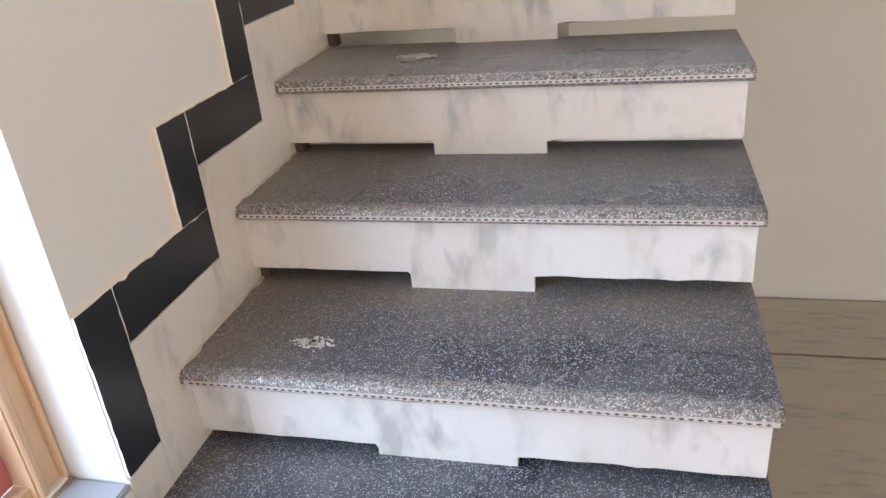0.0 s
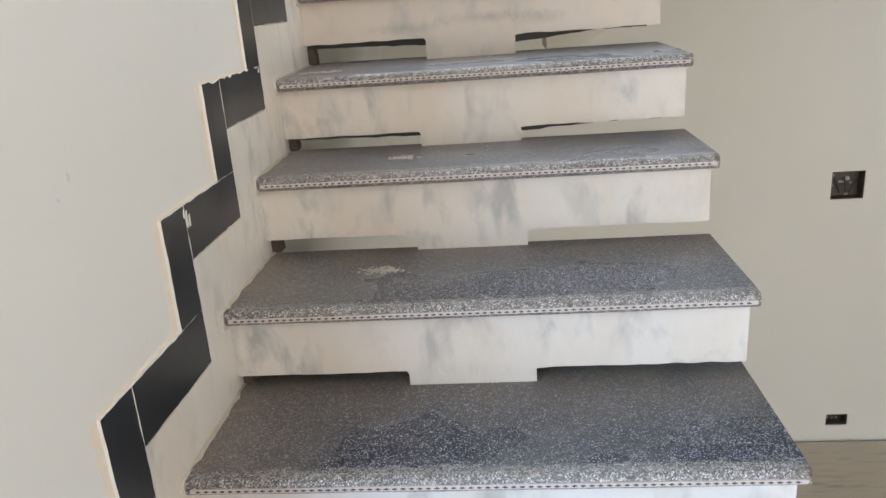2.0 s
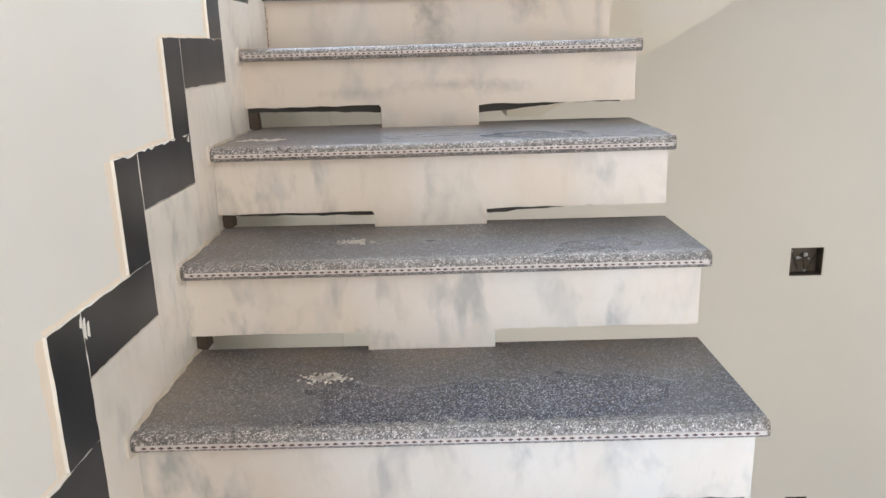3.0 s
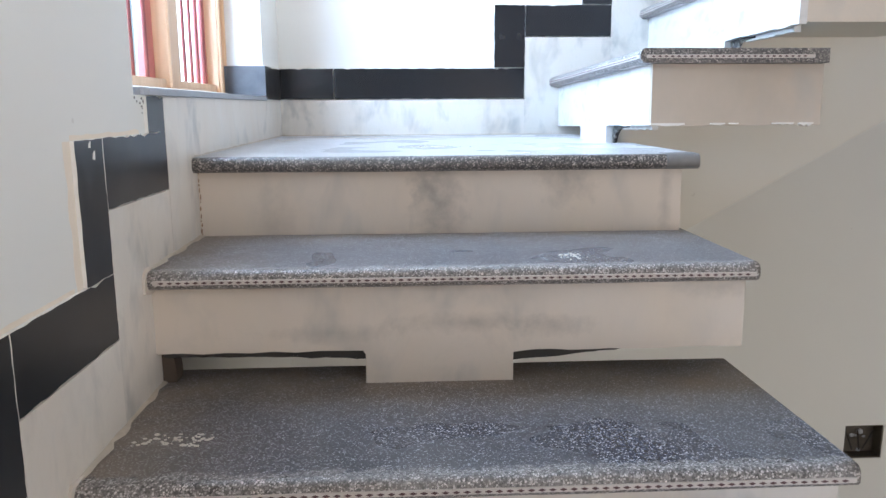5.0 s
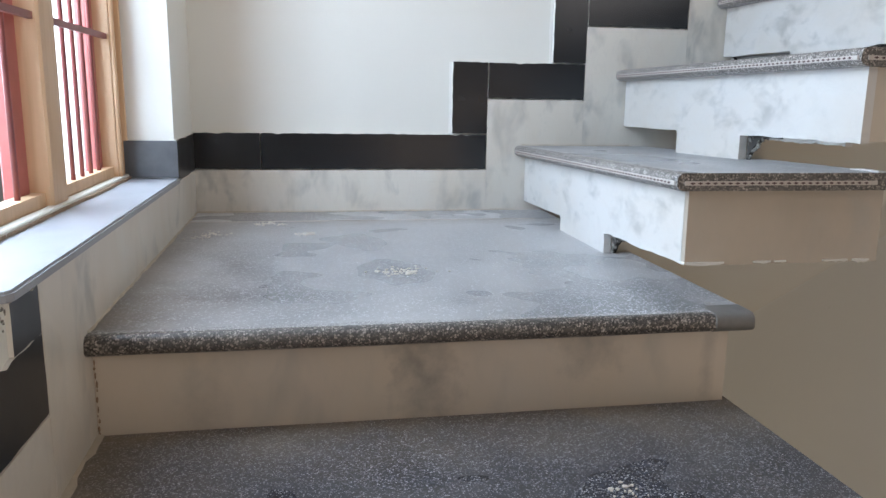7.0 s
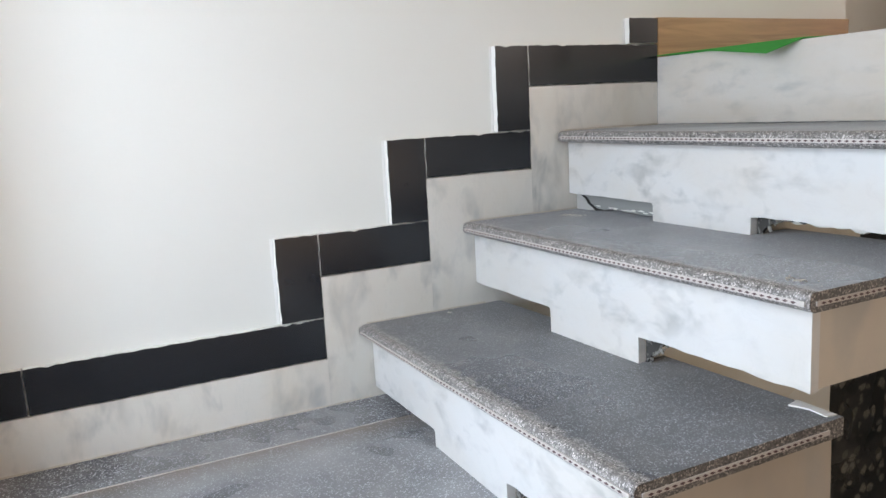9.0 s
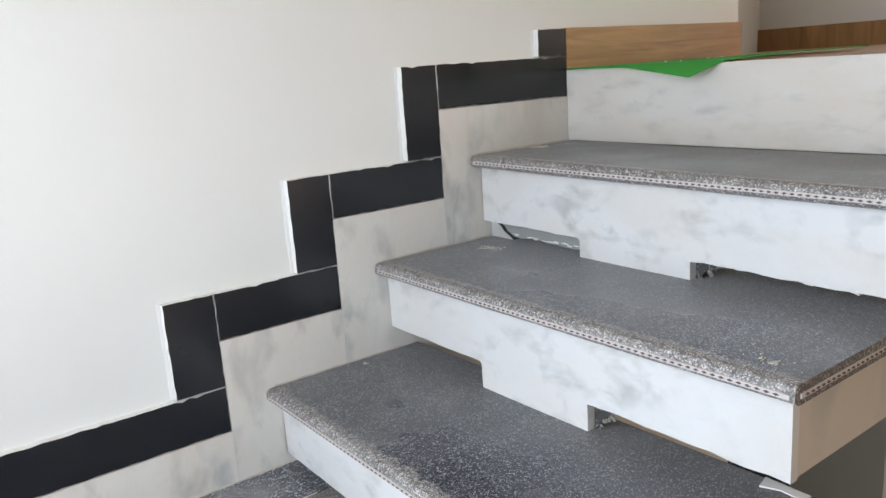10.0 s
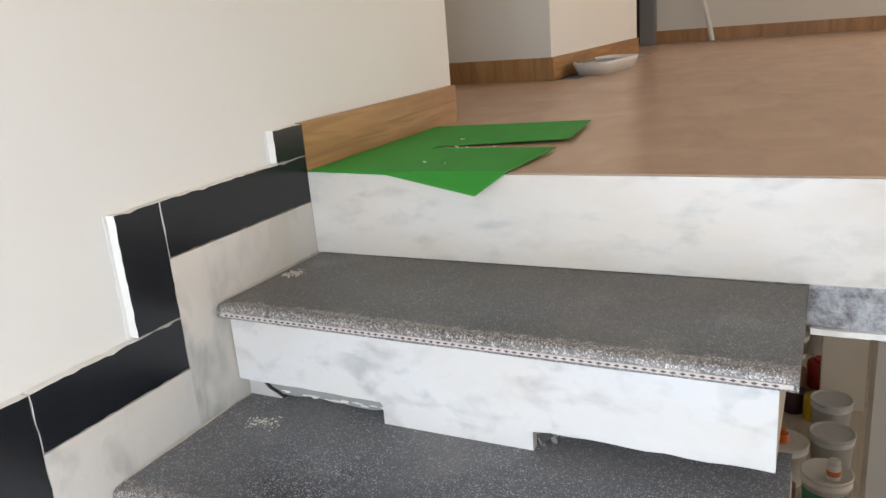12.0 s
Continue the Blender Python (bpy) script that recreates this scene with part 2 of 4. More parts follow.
MARBLE_END_PALE = marble("shaded_end_marble_pale", (0.6, 0.52, 0.42), (1.2, 1.2, 0.7), 0.35, 0.6, 10.0)
# mortar coloured near black: the shade inside notches and cracks is put in
SHADED_MORTAR = plaster("shaded_mortar", (0.045, 0.042, 0.038), (0.02, 0.02, 0.02))
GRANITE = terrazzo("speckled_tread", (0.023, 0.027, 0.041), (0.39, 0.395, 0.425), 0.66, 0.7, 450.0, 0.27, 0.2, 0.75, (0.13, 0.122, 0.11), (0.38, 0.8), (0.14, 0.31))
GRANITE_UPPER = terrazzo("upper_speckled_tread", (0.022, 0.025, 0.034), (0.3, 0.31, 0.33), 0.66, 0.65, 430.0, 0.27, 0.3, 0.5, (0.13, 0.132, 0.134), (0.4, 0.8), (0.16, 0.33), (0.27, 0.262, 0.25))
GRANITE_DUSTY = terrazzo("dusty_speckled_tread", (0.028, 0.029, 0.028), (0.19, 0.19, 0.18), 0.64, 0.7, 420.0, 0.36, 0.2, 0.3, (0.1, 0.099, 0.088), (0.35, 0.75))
LANDING = terrazzo("speckled_landing", (0.026, 0.028, 0.036), (0.4, 0.41, 0.435), 0.64, 0.78, 340.0, 0.28, 0.7, 0.0, (0.4, 0.395, 0.39), (0.36, 0.72))
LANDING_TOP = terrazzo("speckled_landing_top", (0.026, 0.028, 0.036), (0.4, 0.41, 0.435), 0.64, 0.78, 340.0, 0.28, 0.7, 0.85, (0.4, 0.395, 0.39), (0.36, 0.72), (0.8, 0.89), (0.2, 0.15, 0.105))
LANDING_LOW = terrazzo("speckled_lower_landing", (0.023, 0.027, 0.041), (0.39, 0.395, 0.425), 0.66, 0.6, 450.0, 0.28, 0.2, 0.0, (0.15, 0.145, 0.14), (0.4, 0.8))
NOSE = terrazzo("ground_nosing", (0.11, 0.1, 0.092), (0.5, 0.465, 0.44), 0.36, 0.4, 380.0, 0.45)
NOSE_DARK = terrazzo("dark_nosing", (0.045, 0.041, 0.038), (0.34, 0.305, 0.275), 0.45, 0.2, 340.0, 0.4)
INLAY = plain("cream_inlay", (0.55, 0.5, 0.46), 0.5, 0.15, 60)
DASH = plain("dark_dash", (0.09, 0.045, 0.045), 0.5, 0.3, 30)


def slate(name, clean, film, dust, rough):
    """Black glazed tile under a thin film of dust, with a few rubbed specks."""
    m, nt, b = mat(name, rough)
    p = world_pos(nt)
    c = ramp(nt, noise_tex(nt, p, 5.0, 4, 0.55), [(0.35, clean), (0.6, film), (0.85, dust)])
    rub = ramp(nt, noise_tex(nt, p, 70.0, 3, 0.6), [(0.74, (0, 0, 0)), (0.82, (1, 1, 1))])
    nt.links.new(mix(nt, mix(nt, 0.22, (0, 0, 0), rub), c, (0.16, 0.16, 0.155)), b.inputs["Base Color"])
    nt.links.new(ramp(nt, noise_tex(nt, p, 9.0, 5), [(0.2, (rough - 0.06,) * 3), (0.8, (rough + 0.06,) * 3)]), b.inputs["Roughness"])
    bump(nt, b, noise_tex(nt, p, 24, 3), 0.05, 0.001)
    return m


BLACK = slate("black_tile", (0.0055, 0.0068, 0.0092), (0.0085, 0.0102, 0.0132), (0.02, 0.021, 0.023), 0.22)
BLACK_DUSTY = slate("dusty_black_wall_tile", (0.014, 0.0165, 0.02), (0.021, 0.0245, 0.029), (0.045, 0.047, 0.05), 0.34)
SILL = plain("grey_sill_stone", (0.33, 0.345, 0.37), 0.5, 0.2, 11)
SILL_DIRT = plain("brown_cement", (0.3, 0.21, 0.14), 0.85, 0.5, 45)
CONCRETE, _ct, _cb = mat("raw_concrete", 0.9)
_p = world_pos(_ct)
_blotch = ramp(_ct, noise_tex(_ct, _p, 38, 8, 0.78), [(0.34, (0.13, 0.13, 0.13)), (0.48, (0.33, 0.335, 0.345)), (0.64, (0.55, 0.56, 0.56))])
_ct.links.new(_blotch, _cb.inputs["Base Color"])
bump(_ct, _cb, noise_tex(_ct, _p, 70, 5, 0.7), 0.6, 0.004)
WEDGE = plaster("grey_putty", (0.5, 0.485, 0.455), (0.3, 0.28, 0.25))
FILL = plaster("grey_mortar", (0.3, 0.3, 0.285), (0.12, 0.12, 0.11))
PLUG = plaster("brown_mortar", (0.085, 0.062, 0.045), (0.03, 0.025, 0.02))
CORE = plaster("rough_core", (0.2, 0.19, 0.17), (0.08, 0.08, 0.08))
FLOOR_STONE = marble("beige_floor_marble", (0.56, 0.5, 0.4), (0.7, 4.5, 1), 0.5, 1.0, 9.0)
JOINT = plain("dark_joint", (0.03, 0.025, 0.02), 0.8)
WOODTILE = wood("wood_look_tile", (0.23, 0.11, 0.038), (0.48, 0.265, 0.1))
WOODTILE_Y = wood("wood_look_tile_crosswise", (0.23, 0.11, 0.038), (0.48, 0.265, 0.1), (30, 14, 1.2))
FRAME_WOOD = wood("varnished_frame_wood", (0.52, 0.33, 0.19), (0.68, 0.46, 0.28), (26, 26, 1.6), 0.45)
RED = plain("red_paint", (0.42, 0.115, 0.1), 0.45, 0.25, 18)
DARK_RED = plain("dark_red_paint", (0.2, 0.05, 0.042), 0.45, 0.3, 18)
GREEN = plain("green_sheet", (0.008, 0.3, 0.03), 0.7, 0.12, 8)

# ---- mesh helpers ----


def box(bm, x0, x1, y0, y1, z0, z1, bevel=0.0, seg=1):
    r = bmesh.ops.create_cube(bm, size=1.0, matrix=Matrix.Translation(((x0 + x1) / 2, (y0 + y1) / 2, (z0 + z1) / 2)) @ Matrix.Diagonal((x1 - x0, y1 - y0, z1 - z0, 1)))
    if bevel:
        es = list({e for v in r["verts"] for e in v.link_edges})
        bmesh.ops.bevel(bm, geom=es, offset=bevel, segments=seg, affect="EDGES", profile=0.5)
    return bm


def prism(pts, axis, lo, hi, bm=None):
    """A polygon given in the two other axes, drawn out along one axis."""
    bm = bm or bmesh.new()

    def at(p, d):
        return {"x": (d, p[0], p[1]), "y": (p[0], d, p[1]), "z": (p[0], p[1], d)}[axis]
    a = [bm.verts.new(at(p, lo)) for p in pts]
    b = [bm.verts.new(at(p, hi)) for p in pts]
    bm.faces.new(a)
    bm.faces.new(b[::-1])
    n = len(pts)
    for i in range(n):
        bm.faces.new((a[i], b[i], b[(i + 1) % n], a[(i + 1) % n]))
    bmesh.ops.recalc_face_normals(bm, faces=bm.faces[:])
    return bm


def cyl(bm, r0, r1, z0, z1, at=(0, 0), seg=24, cap=True):
    bmesh.ops.create_cone(bm, cap_ends=cap, segments=seg, radius1=r0, radius2=r1, depth=z1 - z0, matrix=Matrix.Translation((at[0], at[1], (z0 + z1) / 2)))
    return bm


def lathe(prof, seg=28, bm=None):
    """A turned shell from (radius, height) pairs."""
    bm = bm or bmesh.new()
    rings = []
    for r, z in prof:
        rings.append([bm.verts.new((r * math.cos(2 * math.pi * i / seg), r * math.sin(2 * math.pi * i / seg), z)) for i in range(seg)])
    for a, b in zip(rings, rings[1:]):
        for i in range(seg):
            f = bm.faces.new((a[i], a[(i + 1) % seg], b[(i + 1) % seg], b[i]))
            f.smooth = True
    bm.faces.new(rings[0][::-1])
    bm.faces.new(rings[-1])
    return bm


def done(name, bm, material, smooth=False):
    me = bpy.data.meshes.new(name)
    bm.normal_update()
    if smooth:
        for f in bm.faces:
            f.smooth = True
    bm.to_mesh(me)
    bm.free()
    for m in (material if isinstance(material, (list, tuple)) else [material]):
        me.materials.append(m)
    return me


def part(name, bm, material, parent, label="", smooth=False):
    ob = new(name, done(name, bm, material, smooth))
    ob.parent = parent
    if parent is not None and parent.matrix_world != Matrix():
        ob.matrix_parent_inverse = Matrix()
    return tagged(ob, label) if label else ob


def thing(name, at, label, category, group="", kind=""):
    ob = new(name)
    ob.empty_display_size = 0.05
    ob.location = at
    return tagged(ob, label, category, group, kind)


def structure(name, bm, material, label, category, smooth=False):
    return tagged(new(name, done(name, bm, material, smooth)), label, category, "", "structure")


def boxes(*dims):
    bm = bmesh.new()
    for d in dims:
        box(bm, *d)
    return bm


# ---- plan ----
XL, XR = -0.725, 0.2          # left wall's plaster, open ends of the first flight
YB = 3.753                    # back wall's plaster
UP = 3.105                    # upper floor
TOP = 6.1                     # ceiling
WIN_Y = (2.444, 3.478)         # upper stair window
WIN_Z = (2.464, 3.85)
LOW_Y = (-0.35, 0.925)        # lower stair window
LOW_Z = (1.245, 2.55)
X_END, Y_END = 9.0, -3.0

structure("ground", boxes((-40, 40, -40, 40, -0.4, -0.2)), plain("outdoor_earth", (0.3, 0.26, 0.2), 0.9), "dry pale earth outside the house", "ground")
structure("floor", boxes((-1.1, X_END, Y_END, 4.6, -0.14, -0.05)), JOINT, "dark bedding under the marble floor slabs", "floor")
# left wall with two window openings
structure("wall_west", boxes(
    (XL - 0.25, XL, Y_END, LOW_Y[0], -0.06, TOP),
    (XL - 0.25, XL, LOW_Y[0], LOW_Y[1], -0.06, LOW_Z[0] - 0.0112),
    (XL - 0.25, XL, LOW_Y[0], LOW_Y[1], LOW_Z[1], TOP),
    (XL - 0.25, XL, LOW_Y[1], WIN_Y[0], -0.06, TOP),
    (XL - 0.25, XL, WIN_Y[0], WIN_Y[1], -0.06, WIN_Z[0] - 0.0112),
    (XL - 0.25, XL, WIN_Y[0], WIN_Y[1], WIN_Z[1], TOP),
    (XL - 0.25, XL, WIN_Y[1], YB + 0.25, -0.06, TOP)), PLASTER, "cream painted plaster wall with two window openings", "wall")
structure("wall_north", boxes(
    (XL, 1.78, YB, YB + 0.25, UP, TOP), (XL, 1.205, YB, YB + 0.25, -0.06, UP - 0.252), (XL, 1.0, YB, YB + 0.25, UP - 0.252, UP), (1.385, 1.78, YB, YB + 0.25, -0.06, UP - 0.252), (1.78, 3.05, 4.25, 4.5, -0.06, UP - 0.252), (3.05, 5.6, YB, YB + 0.25, -0.06, UP - 0.252), (3.05, 3.3, YB + 0.25, 4.5, -0.06, UP - 0.252),
    (1.205, 1.385, YB, YB + 0.25, 1.318, UP - 0.252), (1.345, 1.385, YB, YB + 0.25, 1.193, 1.318), (1.205, 1.385, YB, YB + 0.25, 0.112, 1.193),
    (1.205, 1.285, YB, YB + 0.25, 0.052, 0.112), (1.205, 1.385, YB, YB + 0.25, -0.06, 0.052),
    (1.78, 3.05, 4.45, 4.7, UP, TOP),
    (3.05, 4.85, 3.85, 4.1, UP, TOP), (3.05, 3.25, 4.1, 4.7, UP, TOP)), PLASTER, "cream painted plaster wall behind the stairs", "wall")
# the upper opening is unseen, cut for the east fill lamp
structure("wall_east", boxes((6.0, 6.2, Y_END, -1.3, UP, TOP), (6.0, 6.2, -1.3, 1.3, UP, 3.6), (6.0, 6.2, -1.3, 1.3, 5.6, TOP), (6.0, 6.2, 1.3, 4.7, UP, TOP), (X_END, X_END + 0.2, Y_END, 4.7, -0.06, UP)), PLASTER, "pale painted far wall with an unseen opening added for a lamp", "wall")
# all openings here are unseen and hold the south lamps
structure("wall_south", boxes((-1.1, 0.3, Y_END - 0.2, Y_END, -0.12, TOP), (0.3, 1.2, Y_END - 0.2, Y_END, 2.6, TOP), (1.2, 6.2, Y_END - 0.2, Y_END, 2.6, 3.6), (6.2, 6.5, Y_END - 0.2, Y_END, -0.12, 3.6), (6.5, 8.6, Y_END - 0.2, Y_END, -0.12, 0.9), (6.5, 8.6, Y_END - 0.2, Y_END, 2.4, 3.6), (8.6, X_END + 0.2, Y_END - 0.2, Y_END, -0.12, 3.6), (1.2, 1.3, Y_END - 0.2, Y_END, 3.6, 5.6),
    (1.2, X_END + 0.2, Y_END - 0.2, Y_END, 5.6, TOP), (4.6, X_END + 0.2, Y_END - 0.2, Y_END, 3.6, 5.6)), PLASTER, "cream wall with assumed entrance and terrace openings and one added for the store lamp", "wall")
structure("wall_closing", boxes((4.85, 6.2, 4.5, 4.7, UP, TOP), (5.6, X_END, 4.5, 4.7, -0.06, UP)), PLASTER, "plain closing wall", "wall")
structure("ceiling", boxes((-1.1, X_END + 0.2, Y_END - 0.2, 4.8, TOP, TOP + 0.2)), WHITE_CEIL, "white painted ceiling", "ceiling")
structure("upper_slab", boxes((1.03, 6.2, Y_END, 4.6, UP - 0.25, UP - 0.006), (6.2, X_END + 0.2, Y_END, 4.6, UP - 0.25, UP + 0.05)), CONCRETE, "raw concrete floor slab with a rough broken edge", "slab")
structure("pier", boxes((6.35, 6.65, 2.28, 2.62, -0.06, UP - 0.25)), PLASTER_LOW, "beige plastered pier in the store", "pier")
structure("pier", boxes((3.6, 3.9, 2.02, 2.45, -0.06, UP - 0.25)), PLASTER_LOW, "beige plastered pier under the slab", "pier")
structure("pier", boxes((5.6, 5.9, 3.39, YB + 0.25, -0.06, UP - 0.25)), PLASTER_LOW, "beige plastered pier", "pier")

# ---- stairs ----
NY = {"B": 1.088, "C": 1.363, "D": 1.615, "E": 1.89, "F": 2.124, "G": 2.412, "H": 2.70}
NZ = {"A": 1.165, "B": 1.325, "C": 1.497, "D": 1.664, "E": 1.838, "F": 2.01, "G": 2.197, "H": 2.345}
FX = {"I": 0.12, "J": 0.40, "K": 0.682}
FZ = {"I": 2.522, "J": 2.728, "K": 2.928}
STEM = (-0.402, -0.172)
YN, STEM2 = 2.781, (3.148, 3.418)


def nosing(bm, length, depth, thick=0.028, ends=0.0):
    """A tread slab along x, its rounded nose towards -y at y = 0, top at z = 0; the nose strip takes material 1."""
    r = thick * 0.42
    prof = [(depth, -thick), (0.010, -thick)]
    prof += [(0.004, -thick + 0.003), (0.0, -thick * 0.72), (0.0, -r * 1.2)]
    prof += [(r - r * math.cos(a), -r + r * math.sin(a)) for a in (0.35, 0.8, 1.25)]
    prof += [(0.017, 0.0), (depth, 0.0)]
    n = 40
    rings = []
    for i in range(n + 1):
        x = length * i / n
        rings.append([bm.verts.new((x, y + (noise.noise((x * 9, y * 30, z * 40)) * 0.0016 if y < 0.03 else 0), z + noise.noise((x * 4, y * 6, 3.1)) * 0.0012)) for y, z in prof])
    k = len(prof)
    for a, b in zip(rings, rings[1:]):
        for j in range(k):
            f = bm.faces.new((a[j], a[(j + 1) % k], b[(j + 1) % k], b[j]))
            f.material_index = 1 if 1 <= j <= k - 3 else 0
            f.smooth = 3 <= j <= k - 3
    if ends:
        for f in bm.faces:
            if f.calc_center_median().x > length * (1 - 1.01 / n) and f.calc_center_median().z < -0.004:
                f.material_index = 1
    bm.faces.new(rings[0]).material_index = 1
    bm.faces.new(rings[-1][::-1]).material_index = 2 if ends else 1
    bmesh.ops.recalc_face_normals(bm, faces=bm.faces[:])
    return bm


def riser_outline(length, stem, top, notch, foot, rng):
    """A T-shaped riser in (x, z): a band from top down to notch and a stem down to foot, with rough sawn lower edges."""
    pts = [(0, top), (0, notch[0])]
    for i in range(1, 9):
        x = stem[0] * i / 9
        pts.append((x, notch[0] + rng.uniform(-0.0012, 0.0012)))
    pts += [(stem[0] - 0.004, notch[0]), (stem[0], notch[0] - 0.006), (stem[0], foot), (stem[1], foot), (stem[1], notch[1] - 0.002)]
    for i in range(1, 12):
        x = stem[1] + (length - stem[1]) * i / 12
        pts.append((x, notch[1] + rng.uniform(-0.0016, 0.0016)))
    pts += [(length, notch[1]), (length, top)]
    return pts


def step(label, at, turn, length, stem, depth, rise, notch=(0.137, 0.137), whole=False, inlay=True, seed=1, end=True, side=False, inset=0.008, top=None, tilt=0.0, face=None, side_inlay=True, lip=1.0, flakes=False):
    """A floating step: tread with an inlaid nose, sawn marble riser, marble end and a rough core. Local x along the nose. flakes: the end panel covers the riser's end, with plaster flakes along its foot."""
    rng = random.Random(seed)
    e = thing("stair_step", (0, 0, 0), label, "step", "floating steps of the staircase")
    e.matrix_world = pose(*at, 0, tilt, turn)
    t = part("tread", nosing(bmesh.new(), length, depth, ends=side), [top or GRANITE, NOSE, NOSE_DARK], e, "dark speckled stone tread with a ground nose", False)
    if inlay:
        part("inlay", box(bmesh.new(), 0.012, length - 0.006, -0.0022, 0.004, -0.0188, -0.0122), INLAY, t, "cream inlaid strip")
        bm = bmesh.new()
        x, w = 0.02, 0.0125
        while x < length - 0.02:
            z0 = -0.0155
            prism([(x, z0), (x + w * 0.36, z0 + 0.0019), (x + w * 0.72, z0), (x + w * 0.36, z0 - 0.0019)], "y", -0.0030, 0.0, bm)
            x += w
        if side and side_inlay:
            part("inlay", box(bmesh.new(), length - 0.003, length + 0.002, 0.012, depth - 0.03, -0.0188, -0.0122), INLAY, t, "cream inlaid strip")
            y = 0.02
            while y < depth - 0.05:
                z0 = -0.0155
                prism([(y, z0), (y + w * 0.36, z0 + 0.0019), (y + w * 0.72, z0), (y + w * 0.36, z0 - 0.0019)], "x", length, length + 0.003, bm)
                y += w
        tagged(part("inlay_pattern", bm, DASH, t, "row of small dark dashes"), kind="stuff")
    so = (stem[0], stem[1])
    if whole:
        pts = [(0.0, -0.028), (0.0, -rise), (length - 0.012 - inset, -rise), (length - 0.012 - inset, -0.028)]
    else:
        pts = riser_outline(length - inset - (0.0122 if flakes else 0.0), so, -0.028, (-notch[0], -notch[1]), -rise, rng)
    bm = prism(pts, "y", 0.03, 0.046)
    part("riser", bm, face or (MARBLE_UPPER if side else MARBLE), e, "white marble riser with sawn notches" if not whole else "white marble riser with grey stains")
    if end:
        # the panel's browner marble carries the shade of its side
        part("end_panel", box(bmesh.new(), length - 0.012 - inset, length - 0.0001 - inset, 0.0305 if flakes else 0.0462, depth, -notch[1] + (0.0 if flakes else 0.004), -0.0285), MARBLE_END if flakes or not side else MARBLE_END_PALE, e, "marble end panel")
    if not whole:
        bm = bmesh.new()
        prism([(0.001, -0.029), (0.001, -notch[0] + 0.012), (length - 0.013 - inset, -notch[1] + 0.008), (length - 0.013 - inset, -0.029)], "y", 0.047, depth - 0.002, bm)
        for v in bm.verts:
            v.co.z += rng.uniform(-0.002, 0.002) if v.co.z < -0.05 else 0
        part("core", bm, PLASTER_LOW if side else CORE, e, "plastered underside" if side else "rough dark concrete underside")
        bm = bmesh.new()
        for k in range(9):
            x = stem[1] + abs(rng.gauss(0, 0.02)) if k < 6 else stem[0] - abs(rng.gauss(0, 0.01))
            r = rng.uniform(0.003, 0.008)
            bmesh.ops.create_icosphere(bm, subdivisions=1, radius=r, matrix=Matrix.Translation((x, 0.055 + rng.uniform(0, 0.02), -notch[1] + rng.uniform(0.0, 0.01))) @ Matrix.Diagonal((1.2, 0.8, rng.uniform(0.6, 1.1), 1)))
        if not side:
            # brown mortar stopping the notch at the wall
            pts = [(0.0005, -notch[0] + 0.01), (0.0005, -rise + 0.0005)] + [(0.022 - 0.009 * q + rng.uniform(-0.003, 0.003), -rise + 0.0005 + (rise - notch[0] + 0.009) * q) for q in (0, 0.3, 0.6, 1.0)]
            part("mortar_plug", prism(pts, "y", 0.05, 0.085), PLUG, e, "brown mortar in the notch's end")
            # mortar hanging ragged behind the sawn edges, its black holding the gap's shade
            for k, (a, b) in enumerate(((0.004, stem[0] - 0.001), (stem[1] + 0.001, length - 0.03 - inset))):
                pts, x = [(a, -notch[k] + 0.02)], a
                while x < b:
                    f = (x - a) / (b - a)
                    hang = (0.007 + 0.006 * f if k == 0 else max(0.0015, 0.016 * (1 - 1.5 * f))) * lip
                    pts.append((x, -notch[k] - hang - 0.0025 * noise.noise((x * 35, seed * 1.7, k)) - rng.random() * 0.0015))
                    x += rng.uniform(0.008, 0.016)
                pts += [(b, pts[-1][1]), (b, -notch[k] + 0.02)]
                part("mortar_lip", prism(pts, "y", 0.0465, 0.07), SHADED_MORTAR, e, "ragged mortar edge, black with the gap's shade")
        if flakes:
            # flakes of white plaster left along the foot of the end panel
            xe = length - inset
            for y0, w, h in ((0.028, 0.07, 0.006), (0.15, 0.03, 0.003), (depth * 0.5, 0.02, 0.003), (depth - 0.1, 0.045, 0.004), (depth - 0.045, 0.03, 0.007)):
                low = [(y0 + w * k / 6, -notch[1] + 0.003 - h * rng.uniform(0.2, 1.0) * math.sin(math.pi * (k + 0.5) / 7)) for k in range(7)]
                part("plaster_flake", prism([(y0, -notch[1] + 0.005)] + low + [(y0 + w, -notch[1] + 0.005)], "x", xe - 0.014, xe + 0.003), PUTTY, e, "ragged white plaster flake")
        if side:
            # broken mortar beside the stem and a ragged plaster lip under the band
            for k in range(44):
                r = rng.uniform(0.002, 0.006)
                f = rng.random() ** 2.2
                x = stem[1] + 0.003 + f * 0.075
                z = -notch[1] - rng.random() * (rise - notch[1]) * (1 - f) ** 1.5
                bmesh.ops.create_icosphere(bm, subdivisions=1, radius=r, matrix=Matrix.Translation((x, 0.0475 + rng.random() * 0.004, z)) @ Matrix.Rotation(rng.random() * 3, 4, "Y") @ Matrix.Diagonal((rng.uniform(0.7, 1.6), 0.6, rng.uniform(0.4, 0.9), 1)))
            # this near-black strip also draws the dark hole beside the stem
            pts, x = [(stem[1] + 0.0005, -notch[1] + 0.02)], stem[1] + 0.0005
            while x < stem[1] + 0.11:
                f = (x - stem[1]) / 0.11
                pts.append((x, -notch[1] - (rise - notch[1]) * 0.96 * max(0.0, 1 - 1.35 * f) ** 3 - 0.004 - 0.005 * noise.noise((x * 90, seed, 2)) * (f > 0.05)))
                x += rng.uniform(0.005, 0.011)
